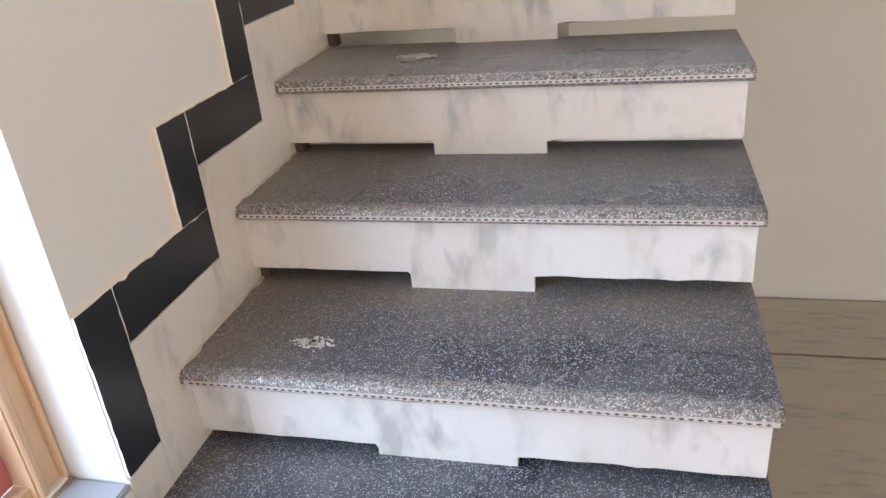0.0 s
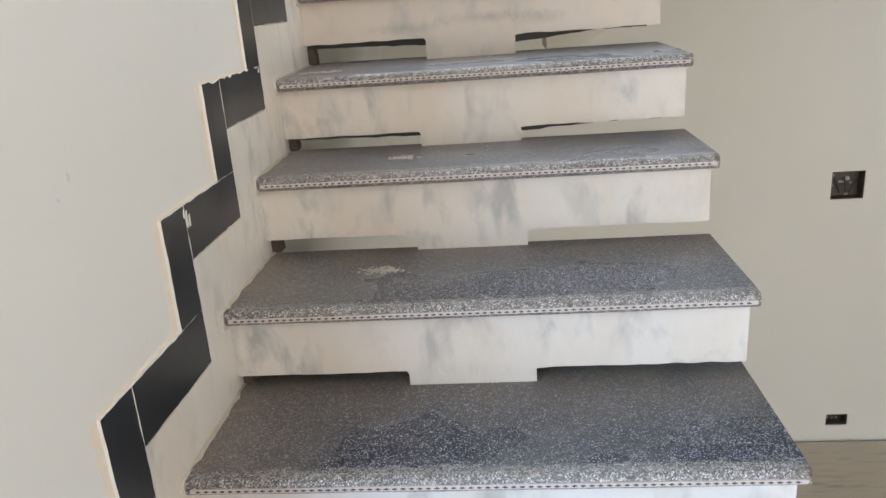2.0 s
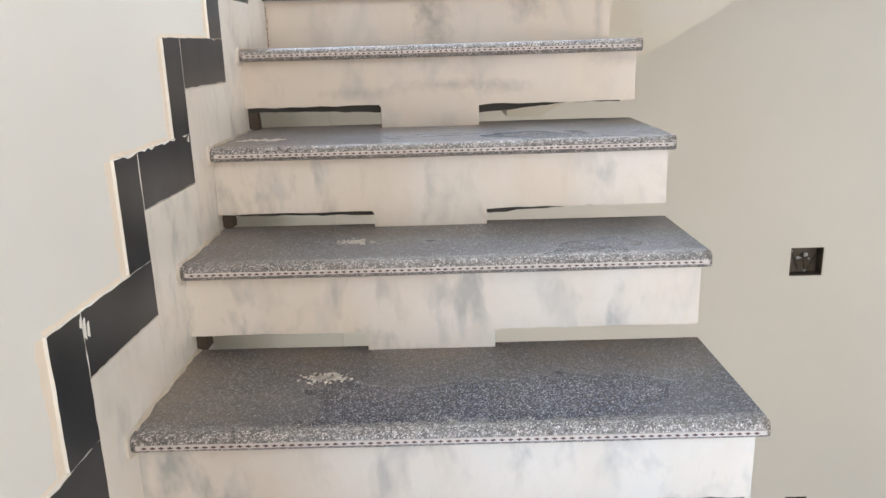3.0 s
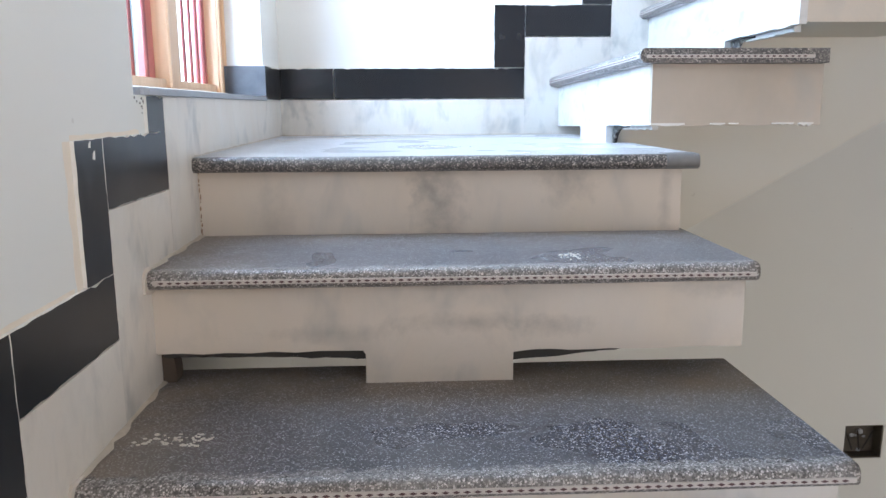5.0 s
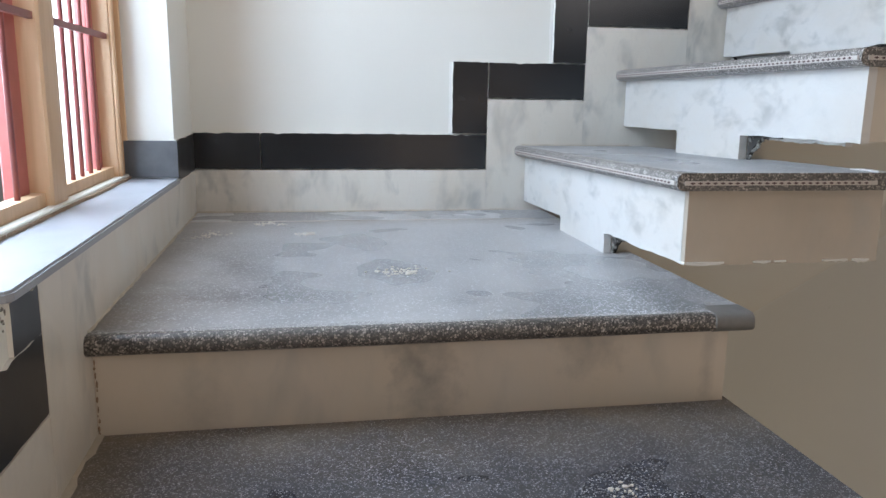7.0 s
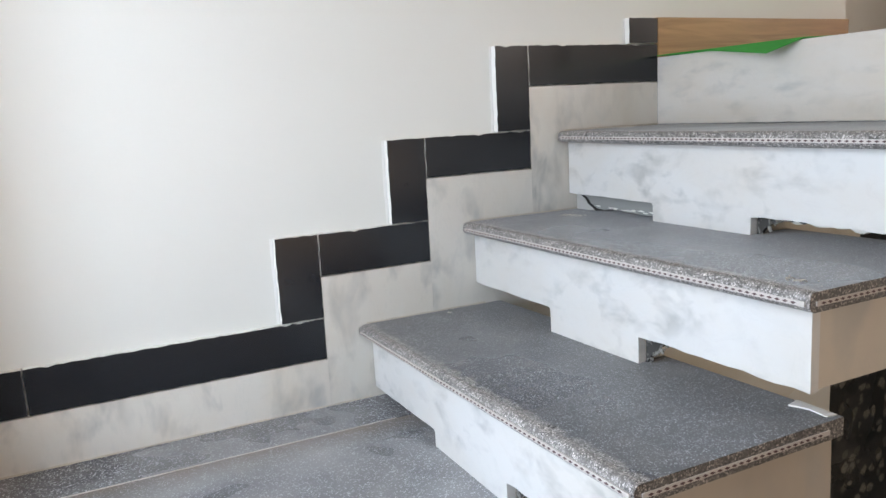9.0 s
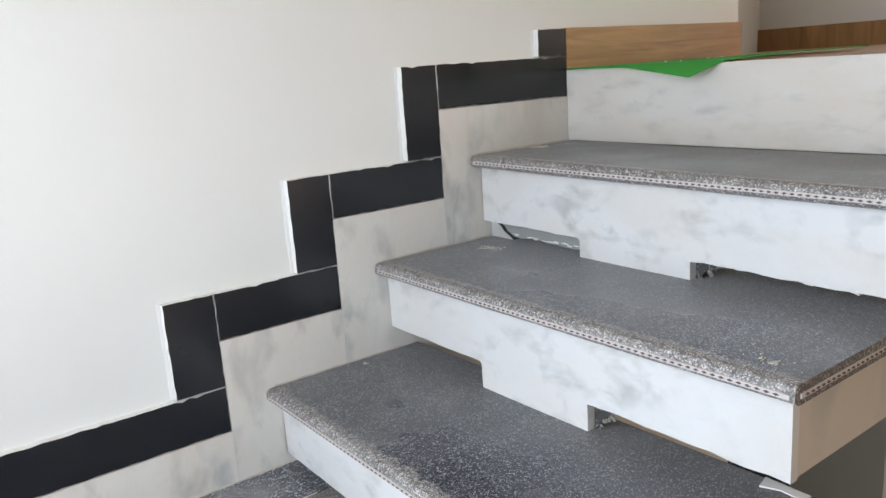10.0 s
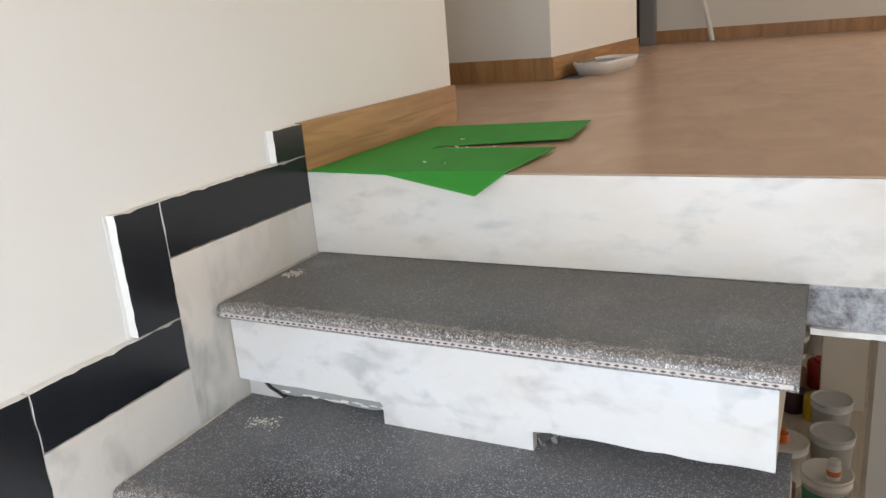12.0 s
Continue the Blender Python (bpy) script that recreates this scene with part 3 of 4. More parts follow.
            pts.append((stem[1] + 0.115, -notch[1] + 0.02))
            part("mortar_lip", prism(pts, "y", 0.0475, 0.056), SHADED_MORTAR, e, "ragged mortar beside the stem, black with the hole's shade")
            pts, x = [(stem[1] + 0.05, -notch[1] + 0.02)], stem[1] + 0.05
            while x < length - 0.06 - inset:
                pts.append((x, -notch[1] - 0.006 + noise.noise((x * 40, seed, 0)) * 0.006 - rng.random() * 0.003))
                x += rng.uniform(0.006, 0.014)
            pts.append((pts[-1][0], -notch[1] + 0.02))
            part("plaster_lip", prism(pts, "y", 0.0565, 0.07), PUTTY, e, "ragged white plaster edge")
        tagged(part("mortar", bm, CORE, e, "lumps of dark mortar"), kind="stuff")
    return e


names = "ABCDEFGH"
LEN1 = XR - (-0.72)
for i, n in enumerate("BCDEFG"):
    prev = names[names.index(n) - 1]
    nxt = names[names.index(n) + 1]
    notch = (0.139, 0.139) if n != "G" else (0.134, 0.139)
    step("floating stair step with a speckled tread and notched white marble riser", (-0.72, NY[n], NZ[n]), 0, LEN1, (STEM[0] + 0.72, STEM[1] + 0.72),
         NY[nxt] - NY[n] + {"B": 0.1, "C": 0.1, "D": 0.05, "E": 0.06, "F": 0.11, "G": 0.09}[n], NZ[n] - NZ[prev], notch, seed=10 + i, face={"G": MARBLE_STREAK, "B": MARBLE, "C": MARBLE}.get(n, MARBLE_WARM_LIT), lip={"F": 0.8, "G": 1.3}.get(n, 0.3))
# second flight: nose faces -x, local x runs towards -y
for i, n in enumerate("IJK"):
    x1 = {"I": FX["J"], "J": FX["K"], "K": 0.985}[n] + 0.02
    prevz = {"I": NZ["H"], "J": FZ["I"], "K": FZ["J"]}[n]
    L2 = 3.732 - {"I": 2.797, "J": 2.785, "K": YN}[n]
    st = step("floating stair step of the upper flight with a white marble riser", (FX[n], 3.732, FZ[n]), -91 if n == "K" else -90, L2, (3.732 - STEM2[1], 3.732 - STEM2[0]),
         x1 - FX[n] + {"I": 0.075, "J": 0.105, "K": 0.019}[n], FZ[n] - prevz + (0.012 if n == "I" else 0.0), (0.15, 0.148) if n != "K" else (0.157, 0.16), seed=30 + i, side=True, inset=0.023 if n == "K" else 0.018, top=GRANITE_DUSTY if n == "K" else GRANITE_UPPER, tilt={"I": -1.25, "J": -0.5, "K": 0.0}[n], side_inlay=n != "K", flakes=n == "I")
    if n == "K":
        # one notch of the highest step: a wedge of putty against the skirting, a crack, rough mortar behind
        rg = random.Random(4)
        x2 = 3.732 - STEM2[1] - 0.002
        slope = [(0.012, -0.159), (0.024, -0.166), (0.036, -0.172), (0.046, -0.183), (0.062, -0.19), (0.078, -0.1985)]
        part("putty_wedge", prism([(0.001, -0.1575), (0.001, -0.1995)] + slope[::-1], "y", 0.052, 0.075), WEDGE, st, "smooth grey putty wedge")
        part("crack", prism([(0.014, -0.1575)] + [(x + 0.002, z + 0.0012) for x, z in slope[1:]] + [(x, z - 0.001) for x, z in slope[::-1]], "y", 0.053, 0.074), SHADED_MORTAR, st, "black crack along the putty")
        edge = [(0.03 + (x2 - 0.03) * k / 16, -0.192 + rg.uniform(-0.003, 0.003)) for k in range(17)]
        part("mortar_fill", prism([(0.016, -0.157)] + edge + [(x2, -0.157)], "y", 0.06, 0.14), FILL, st, "rough grey mortar packing")
        bm = bmesh.new()
        for k in range(22):
            w = rg.uniform(0.002, 0.005)
            bmesh.ops.create_icosphere(bm, subdivisions=1, radius=w, matrix=Matrix.Translation((0.07 + rg.random() * (x2 - 0.08), 0.0595, -0.187 + rg.uniform(-0.003, 0.002))) @ Matrix.Diagonal((rg.uniform(1.5, 4), 0.5, 0.4, 1)))
        tagged(part("putty_crumbs", bm, PUTTY, st, "white putty crumbs along the crack"), kind="stuff")

# landing
LAND = thing("landing", (0, 0, 0), "half landing of dark speckled stone with dusty patches", "landing", "", "structure")
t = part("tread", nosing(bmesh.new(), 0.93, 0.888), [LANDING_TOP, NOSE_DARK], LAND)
t.location = (-0.72, NY["H"], NZ["H"])
CEMENT = plain("smooth_grey_cement", (0.17, 0.163, 0.155), 0.6, 0.4, 30)
bm = nosing(bmesh.new(), 0.062, 0.05, 0.0285)
t = part("nose_repair", bm, [CEMENT, CEMENT], LAND, "smooth grey cement repair on the nose")
t.location = (0.1485, NY["H"] - 0.0012, NZ["H"] + 0.0004)
part("slab", boxes((-0.72, 0.205, NY["H"] + 0.8895, 3.735, NZ["H"] - 0.028, NZ["H"])), LANDING, LAND)
part("joint", boxes((-0.719, 0.14, NY["H"] + 0.8875, NY["H"] + 0.8905, NZ["H"] - 0.002, NZ["H"] + 0.0008)), INLAY, LAND, "pale grout joint")
part("riser", box(bmesh.new(), -0.72, XR - 0.01, NY["H"] + 0.034, NY["H"] + 0.05, NZ["G"], NZ["H"] - 0.0285), MARBLE_LANDING, LAND, "white marble riser with grey stains")
part("core", boxes((-0.719, XR - 0.012, NY["H"] + 0.051, 3.734, NZ["H"] - 0.15, NZ["H"] - 0.03)), PLASTER_LOW, LAND)
LOWL = thing("lower_landing", (0, 0, 0), "lower landing of dark speckled stone", "landing", "", "structure")
part("slab", boxes((-0.72, XR, -1.2, NY["B"] + 0.11, NZ["A"] - 0.028, NZ["A"])), LANDING_LOW, LOWL)
part("core", boxes((-0.719, XR - 0.01, -1.2, NY["B"] + 0.1, NZ["A"] - 0.16, NZ["A"] - 0.03)), PLASTER_LOW, LOWL)

# spine beams
pts = [(NY["B"] - 0.1, NZ["A"] - 0.03)]
for n in "BCDEFGH":
    p = names[names.index(n) - 1]
    pts += [(NY[n] + 0.05, NZ[p] - 0.03), (NY[n] + 0.05, NZ[n] - 0.035)]
pts += [(NY["H"] + 0.2, NZ["H"] - 0.16), (NY["H"] + 0.2, NZ["H"] - 0.36), (NY["B"] - 0.1, NZ["A"] - 0.36)]
structure("spine_beam", prism(pts, "x", STEM[0] + 0.006, STEM[1] - 0.006), PLASTER_LOW, "plastered spine beam under the lower flight", "beam")
pts = [(0.06, NZ["H"] - 0.035)]
for a, b, z0, z1 in ((FX["I"], FX["J"], NZ["H"], FZ["I"]), (FX["J"], FX["K"], FZ["I"], FZ["J"]), (FX["K"], 1.0, FZ["J"], FZ["K"])):
    pts += [(a + 0.05, z0 - 0.03), (a + 0.05, z1 - 0.035)]
pts += [(1.03, FZ["K"] - 0.035), (1.03, 2.495), (0.06, 1.96), (-0.05, 1.96), (-0.05, NZ["H"] - 0.152), (0.05, NZ["H"] - 0.152)]
structure("spine_beam", prism(pts, "y", STEM2[0] + 0.006, STEM2[1] - 0.006), PLASTER_LOW, "plastered spine beam under the upper flight", "beam")

# ---- skirting and black border ----


def tile(name, parent, axis, a0, a1, z0, z1, face, back, material, side=PUTTY):
    """A wall tile whose face lies on one axis ('x' or 'y'); its cut edges are smeared with putty."""
    rng = random.Random(int((a0 + z0 * 3) * 1000))
    j = 0.0011 if material in (BLACK, BLACK_DUSTY) else 0.0
    corner = [(a0, z0), (a1, z0), (a1, z1), (a0, z1)]
    pts = []
    for (p, q), (u, v) in zip(corner, corner[1:] + corner[:1]):
        k = max(1, int(max(abs(u - p), abs(v - q)) / 0.014)) if j else 1
        for m in range(k):
            # chipped top edges, cleaner sides
            out = rng.uniform(-j, j) - (0.0035 if j and q == z1 == v and rng.random() < 0.07 else 0)
            along_z = p == u
            pts.append((p + (u - p) * m / k + (out if along_z and m else 0), q + (v - q) * m / k + (out if not along_z and m else 0)))
    bm = prism(pts, axis, min(face, back), max(face, back))
    bm.normal_update()
    for f in bm.faces:
        n = f.normal.x if axis == "x" else -f.normal.y
        f.material_index = 0 if n > 0.9 or material is MARBLE_SKIRT else 1
    return part(name, bm, [material, side], parent)


FX0, FY0 = -0.72, 3.735
SKL = thing("skirting", (0, 0, 0), "white marble stair skirting along the west wall", "skirting", "", "structure")
SKB = thing("skirting", (0, 0, 0), "white marble stair skirting along the north wall", "skirting", "", "structure")
BOL = thing("border", (0, 0, 0), "stepped border of black tiles on the west wall", "tile border", "", "structure")
BOB = thing("border", (0, 0, 0), "stepped border of black tiles on the north wall", "tile border", "", "structure")
G = 0.0012
seq = "BCDEFGH"
V = {"B": 1.011, "C": 1.289, "D": 1.545, "E": 1.787, "F": 2.036, "G": 2.304, "H": 2.562}
BT = {"B": 1.53, "C": 1.702, "D": 1.88, "E": 2.05, "F": 2.22, "G": 2.396}
BB = {"B": 1.435, "C": 1.607, "D": 1.79, "E": 1.96, "F": 2.131, "G": 2.304}
for i, n in enumerate(seq[:-1]):
    nx = seq[i + 1]
    pz = NZ[names[names.index(n) - 1]]
    tile("marble_slab", SKL, "x", V[n] + 0.0002, V[nx] - 0.0002, pz - 0.05, BB[n] - G, FX0, XL, MARBLE_SKIRT)
    tile("black_tile", BOL, "x", V[n] - 0.084, V[n] - G, (BT[seq[i - 1]] if i else 1.252) + G, BT[n], FX0, XL, BLACK_DUSTY)
    tile("black_tile", BOL, "x", V[n] + G, V[nx] - G, BB[n] + G, BT[n], FX0, XL, BLACK_DUSTY)
tile("marble_slab", SKL, "x", 0.925, V["B"] - G, NZ["A"], 1.250, FX0, XL, MARBLE_SKIRT)
tile("marble_slab", SKL, "x", -1.2, 0.925 - G, NZ["A"], LOW_Z[0] - 0.0115, FX0, XL, MARBLE_SKIRT)
tile("black_tile", BOL, "x", V["H"] - 0.08, V["H"] - G, BT["G"] + G, 2.4512, FX0, XL, BLACK_DUSTY)
tile("marble_slab", SKL, "x", V["H"] + G, 3.75, NZ["G"], 2.4512, FX0, XL, MARBLE_SKIRT)
tile("marble_slab", SKL, "x", 3.4785, 3.75, 2.4514, 2.4545, FX0, XL, MARBLE_SKIRT)
tile("black_tile", BOL, "x", 3.4785, FY0, 2.456, 2.548, FX0, XL, BLACK_DUSTY)
bm = box(bmesh.new(), -0.828, XL + 0.008, 3.466, 3.478, 2.4655, 2.546)
part("black_tile", bm, plain("dusty_black_tile", (0.085, 0.09, 0.098), 0.6, 0.5, 22), BOL, "dusty black reveal tile")
# north wall
tile("marble_slab", SKB, "y", FX0, 0.042 - 0.0002, 2.345, 2.456, FY0, YB, MARBLE_SKIRT)
tile("marble_slab", SKB, "y", 0.042 + 0.0002, 0.312 - 0.0002, 2.33, 2.645, FY0, YB, MARBLE_SKIRT)
tile("marble_slab", SKB, "y", 0.312 + 0.0002, 0.602 - 0.0002, 2.5, 2.84, FY0, YB, MARBLE_SKIRT)
tile("marble_slab", SKB, "y", 0.602 + 0.0002, 1.008, 2.7, 3.04, FY0, YB, MARBLE_SKIRT)
for x0, x1, z0, z1 in ((FX0, -0.556, 2.459, 2.551), (-0.553, 0.04, 2.459, 2.551), (-0.054, 0.0405, 2.554, 2.741), (0.043, 0.31, 2.648, 2.741),
                       (0.219, 0.311, 2.744, 2.934), (0.3135, 0.6, 2.843, 2.934), (0.509, 0.6005, 2.937, 3.138), (0.6035, 1.008, 3.043, 3.138), (0.914, 1.009, 3.141, 3.205)):
    tile("black_tile", BOB, "y", x0, x1, z0, z1, FY0, YB, BLACK)

SMEAR_WEST = plain("cream_putty_smear", (0.77, 0.69, 0.57), 0.85, 0.08, 30)
SMEAR_NORTH = plain("white_putty_smear", (0.8, 0.79, 0.76), 0.85, 0.06, 30)


def wall_smear(parent, axis, a0, a1, z0, z1, lo, hi, out, material, seed):
    """A ragged film of putty on the wall: along a vertical edge (a0 == a1) or along a top edge (z0 == z1)."""
    rng = random.Random(seed)
    n = max(3, int((abs(a1 - a0) + abs(z1 - z0)) / 0.016))
    inner, outer = [], []
    for i in range(n + 1):
        a, z = a0 + (a1 - a0) * i / n, z0 + (z1 - z0) * i / n
        w = out * rng.uniform(0.7, 1.1)
        inner.append((a, z))
        outer.append((a - w, z) if a0 == a1 else (a, z + w * 0.6))
    part("putty_smear", prism(inner + outer[::-1], axis, lo, hi), material, parent)


for i, n in enumerate("BCDEFG"):
    zb = BT[seq[i - 1]] if i else 1.252
    if i:
        wall_smear(BOL, "x", V[n] - 0.0845, V[n] - 0.0845, zb, BT[n], XL - 0.0005, XL + 0.0002, 0.02, SMEAR_WEST, 300 + i)
    wall_smear(BOL, "x", V[n] - 0.084, V[seq[i + 1]] - 0.108, BT[n] + 0.0005, BT[n] + 0.0005, XL - 0.0005, XL + 0.0002, 0.012, SMEAR_WEST, 310 + i)
for i, (x, z0, z1) in enumerate(((-0.0545, 2.553, 2.741), (0.2185, 2.743, 2.934), (0.5085, 2.936, 3.138), (0.9135, 3.14, 3.205))):
    wall_smear(BOB, "y", x, x, z0, z1, YB - 0.001, YB + 0.0005, 0.007, SMEAR_NORTH, 320 + i)

# ---- upper floor ----
structure("top_riser", box(bmesh.new(), 1.009, 1.025, Y_END, FY0, 2.93, UP - 0.001), MARBLE_LONG, "long white marble riser at the upper floor edge", "riser")
UF = thing("upper_floor", (0, 0, 0), "glossy brown wood-look floor tiles", "floor", "", "structure")
FLOOR_TILE = wood("brown_floor_tile", (0.41, 0.255, 0.16), (0.6, 0.43, 0.305), (2.6, 5.0, 1), 0.3)
for i in range(5):
    for j in range(6):
        x0 = 1.0095 + i * 1.2
        y0 = FY0 - (j + 1) * 1.2
        part("floor_tile", boxes((x0 if i else 1.0255, min(x0 + 1.1996, 5.999), max(y0 + 0.0003, Y_END), y0 + 1.1997, UP - 0.0045, UP)), FLOOR_TILE, UF)
part("floor_tile", boxes((1.78, 3.05, FY0, 4.45, UP - 0.0045, UP - 0.0005), (4.86, 5.999, 3.736, 4.5, UP - 0.0045, UP - 0.0005)), FLOOR_TILE, UF)
BBD = thing("baseboard", (0, 0, 0), "wood-look tile baseboard on the upper floor", "baseboard", "", "structure")
part("board", boxes((1.011, 1.772, FY0, YB, UP, 3.207)), WOODTILE, BBD)
part("board", boxes((3.038, 3.05, 3.838, 4.45, UP, 3.205)), WOODTILE_Y, BBD)
part("board", boxes((3.05, 4.85, 3.838, 3.85, UP, 3.205)), WOODTILE, BBD)
part("board", boxes((5.988, 6.0, Y_END, 4.5, UP + 0.006, 3.205)), WOODTILE_Y, BBD)

# ---- ground floor slabs ----
GF = thing("ground_floor", (0, 0, 0), "beige streaked marble slabs with dark joints", "floor", "", "structure")
ys = [FY0 + 0.012, 3.25, 1.65, 0.05, -1.55, Y_END]
xs = [-0.73, 0.12, 1.95, 3.6, 5.2, 6.8, X_END]
for a, b in zip(ys, ys[1:]):
    for x0, x1 in zip(xs, xs[1:]):
        part("slab", box(bmesh.new(), x0 + 0.0008, x1 - 0.0008, b + (0.011 if x0 < 3 else 0.0008), a - (0.011 if x0 < 3 else 0.0008), -0.06, -0.03, 0.0015), FLOOR_STONE, GF)
part("slab", boxes((1.79, 3.04, 3.76, 4.25, -0.06, -0.03)), FLOOR_STONE, GF)

# ---- windows ----


def window(label, name, y0, y1, z0, z1, mull, sash, sunk=0.0, proud=0.0025):
    """A barred window; its frame stands sunk below the sill's top, the sill stands proud of the wall."""
    e = thing(name, (0, 0, 0), label, "window", "", "structure")
    top, z0 = z0, z0 - sunk
    fx0, fx1 = -0.872, -0.832
    w = 0.058
    part("frame", boxes((fx0, fx1, y0, y0 + w, z0, z1), (fx0, fx1, y1 - w, y1, z0, z1), (fx0, fx1, y0 + w, y1 - w, z1 - w, z1), (fx0 + 0.004, fx1 - 0.008, y0 + w, y1 - w, z0, z0 + 0.03 + sunk)), FRAME_WOOD, e, "varnished tan wooden frame")
    for m0 in mull:
        part("mullion", box(bmesh.new(), fx0, fx1 + 0.004, m0, m0 + 0.075, z0, z1 - w, 0.004), FRAME_WOOD, e, "varnished tan wooden post")
    for yb in (y0 + w - 0.016, y1 - w + 0.001):
        part("bead", box(bmesh.new(), fx1, fx1 + 0.009, yb, yb + 0.015, z0, z1 - w, 0.003), FRAME_WOOD, e, "raised wooden bead")
    for yb in (y0 + 0.004, y1 - 0.012):
        part("bead", box(bmesh.new(), fx1, fx1 + 0.012, yb, yb + 0.008, z0, z1, 0.002), FRAME_WOOD, e, "raised wooden bead")
    edges = [y0 + w] + [v for m0 in mull for v in (m0, m0 + 0.075)] + [y1 - w]
    for a, b in zip(edges[::2], edges[1::2]):
        part("shutter_stile", box(bmesh.new(), fx0 - 0.012, fx0 + 0.012, b - 0.047, b - 0.003, z0 + 0.036, z1 - w, 0.003), RED, e, "red painted shutter stile")
        part("shutter_stile", box(bmesh.new(), fx0 - 0.012, fx0 + 0.012, a + 0.002, a + 0.016, z0 + 0.036, z1 - w, 0.003), RED, e, "red painted shutter stile")
        n = 5
        for i in range(n):
            y = a + 0.02 + (b - a - 0.07) * (i + 0.55) / n
            bm = bmesh.new()
            cyl(bm, 0.0042, 0.0042, z0 + 0.03, z1 - w, (fx0 + 0.022, y), 10)
            part("bar", bm, DARK_RED, e, "red painted iron bar", True)
        for zz in (z0 + 0.31, z0 + 0.84):
            part("crossbar", box(bmesh.new(), fx0 + 0.029, fx0 + 0.036, a, b, zz, zz + 0.011), DARK_RED, e, "dark red flat crossbar")
    lip = y0 + sash
    pts = [(-0.93, y0 + 0.001), (XL, y0 + 0.001), (XL, lip), (XL + proud * 0.5, lip + 0.002), (XL + proud, lip + 0.012), (XL + proud, y1 - 0.001), (-0.93, y1 - 0.001)]
    bm = prism(pts, "z", top - 0.011, top)
    bmesh.ops.bevel(bm, geom=[ed for ed in bm.edges if all(v.co.z > top - 0.001 for v in ed.verts)], offset=0.003, segments=2, affect="EDGES")
    part("sill", bm, SILL, e, "smooth grey stone sill")
    part("ledge", box(bmesh.new(), fx1 - 0.0075, fx1 + 0.012, y0 + 0.003, y1 - 0.003, top - 0.001, top + 0.01, 0.002), PLASTER_LOW, e, "cream cement ledge under the frame")
    rng = random.Random(9)
    pts = [(fx1 + 0.005, y0 + 0.004)] + [(fx1 + 0.016 + 0.005 * noise.noise((i * 0.11, y0, 1.0)) + rng.uniform(-0.0015, 0.0015), y0 + 0.004 + (y1 - y0 - 0.008) * i / 130) for i in range(131)] + [(fx1 + 0.005, y1 - 0.004)]
    part("cement_bead", prism(pts, "z", top - 0.001, top + 0.005), SILL_DIRT, e, "brown cement along the frame's foot")
    return e


window("tan wooden window with red bars above the landing", "window_1", WIN_Y[0], WIN_Y[1], WIN_Z[0], WIN_Z[1], (2.985,), 0.03, 0.019, 0.009)
window("tan wooden window with red bars beside the lower landing", "window_2", LOW_Y[0], LOW_Y[1], LOW_Z[0], LOW_Z[1], (0.25,), 0.0)

# ---- loose things on the upper floor ----


def green_sheet():
    """A torn plastic sheet lying on the floor's edge, one corner hanging over it."""
    bm = bmesh.new()
    z = UP + 0.004
    tear = [(1.0, 3.728), (1.62, 3.728), (1.652, 3.30), (1.36, 3.272), (1.30, 3.57), (1.27, 3.57), (1.245, 3.266), (1.012, 3.29)]
    vs = [bm.verts.new((x, y, z + (0.006 if i in (2, 3, 6) else 0.0))) for i, (x, y) in enumerate(tear)]
    bm.faces.new(vs)
    # the flap that hangs over the edge
    f = [vs[0], vs[7], bm.verts.new((0.94, 3.325, 3.08)), bm.verts.new((0.998, 3.54, 3.105))]
    bm.faces.new(f[::-1])
    bmesh.ops.triangulate(bm, faces=bm.faces[:])
    bmesh.ops.recalc_face_normals(bm, faces=bm.faces[:])
    if sum(fc.normal.z for fc in bm.faces) < 0:
        bmesh.ops.reverse_faces(bm, faces=bm.faces[:])
    g = bmesh.ops.extrude_face_region(bm, geom=bm.faces[:])
    for v in (q for q in g["geom"] if isinstance(q, bmesh.types.BMVert)):
        v.co.z -= 0.002
    bmesh.ops.recalc_face_normals(bm, faces=bm.faces[:])
    ob = tagged(new("plastic_sheet", done("plastic_sheet", bm, GREEN)), "torn bright green plastic sheet hanging over the floor edge", "sheet")
    return ob


green_sheet()
rng = random.Random(61)
bm = bmesh.new()
for k in range(9):
    x, y, r = rng.uniform(1.03, 1.55), rng.uniform(3.34, 3.66), rng.uniform(0.0015, 0.004)
    prism([(x + r * math.cos(a) * rng.uniform(0.7, 1.4), y + r * math.sin(a) * rng.uniform(0.7, 1.4)) for a in (0, 1.3, 2.5, 3.8, 5.1)], "z", UP + 0.0035, UP + 0.0065, bm)
tagged(new("plaster_specks", done("plaster_specks", bm, PUTTY)), "white plaster specks on the green sheet", "specks", "", "stuff")

WHITE_PLASTIC = plain("white_plastic", (0.68, 0.68, 0.65), 0.4, 0.1, 10)
GREY_PLASTIC = plain("dusty_white_plastic", (0.5, 0.52, 0.52), 0.5, 0.2, 12)
DARK = plain("dark_dirt", (0.03, 0.025, 0.022), 0.8, 0.4, 20)


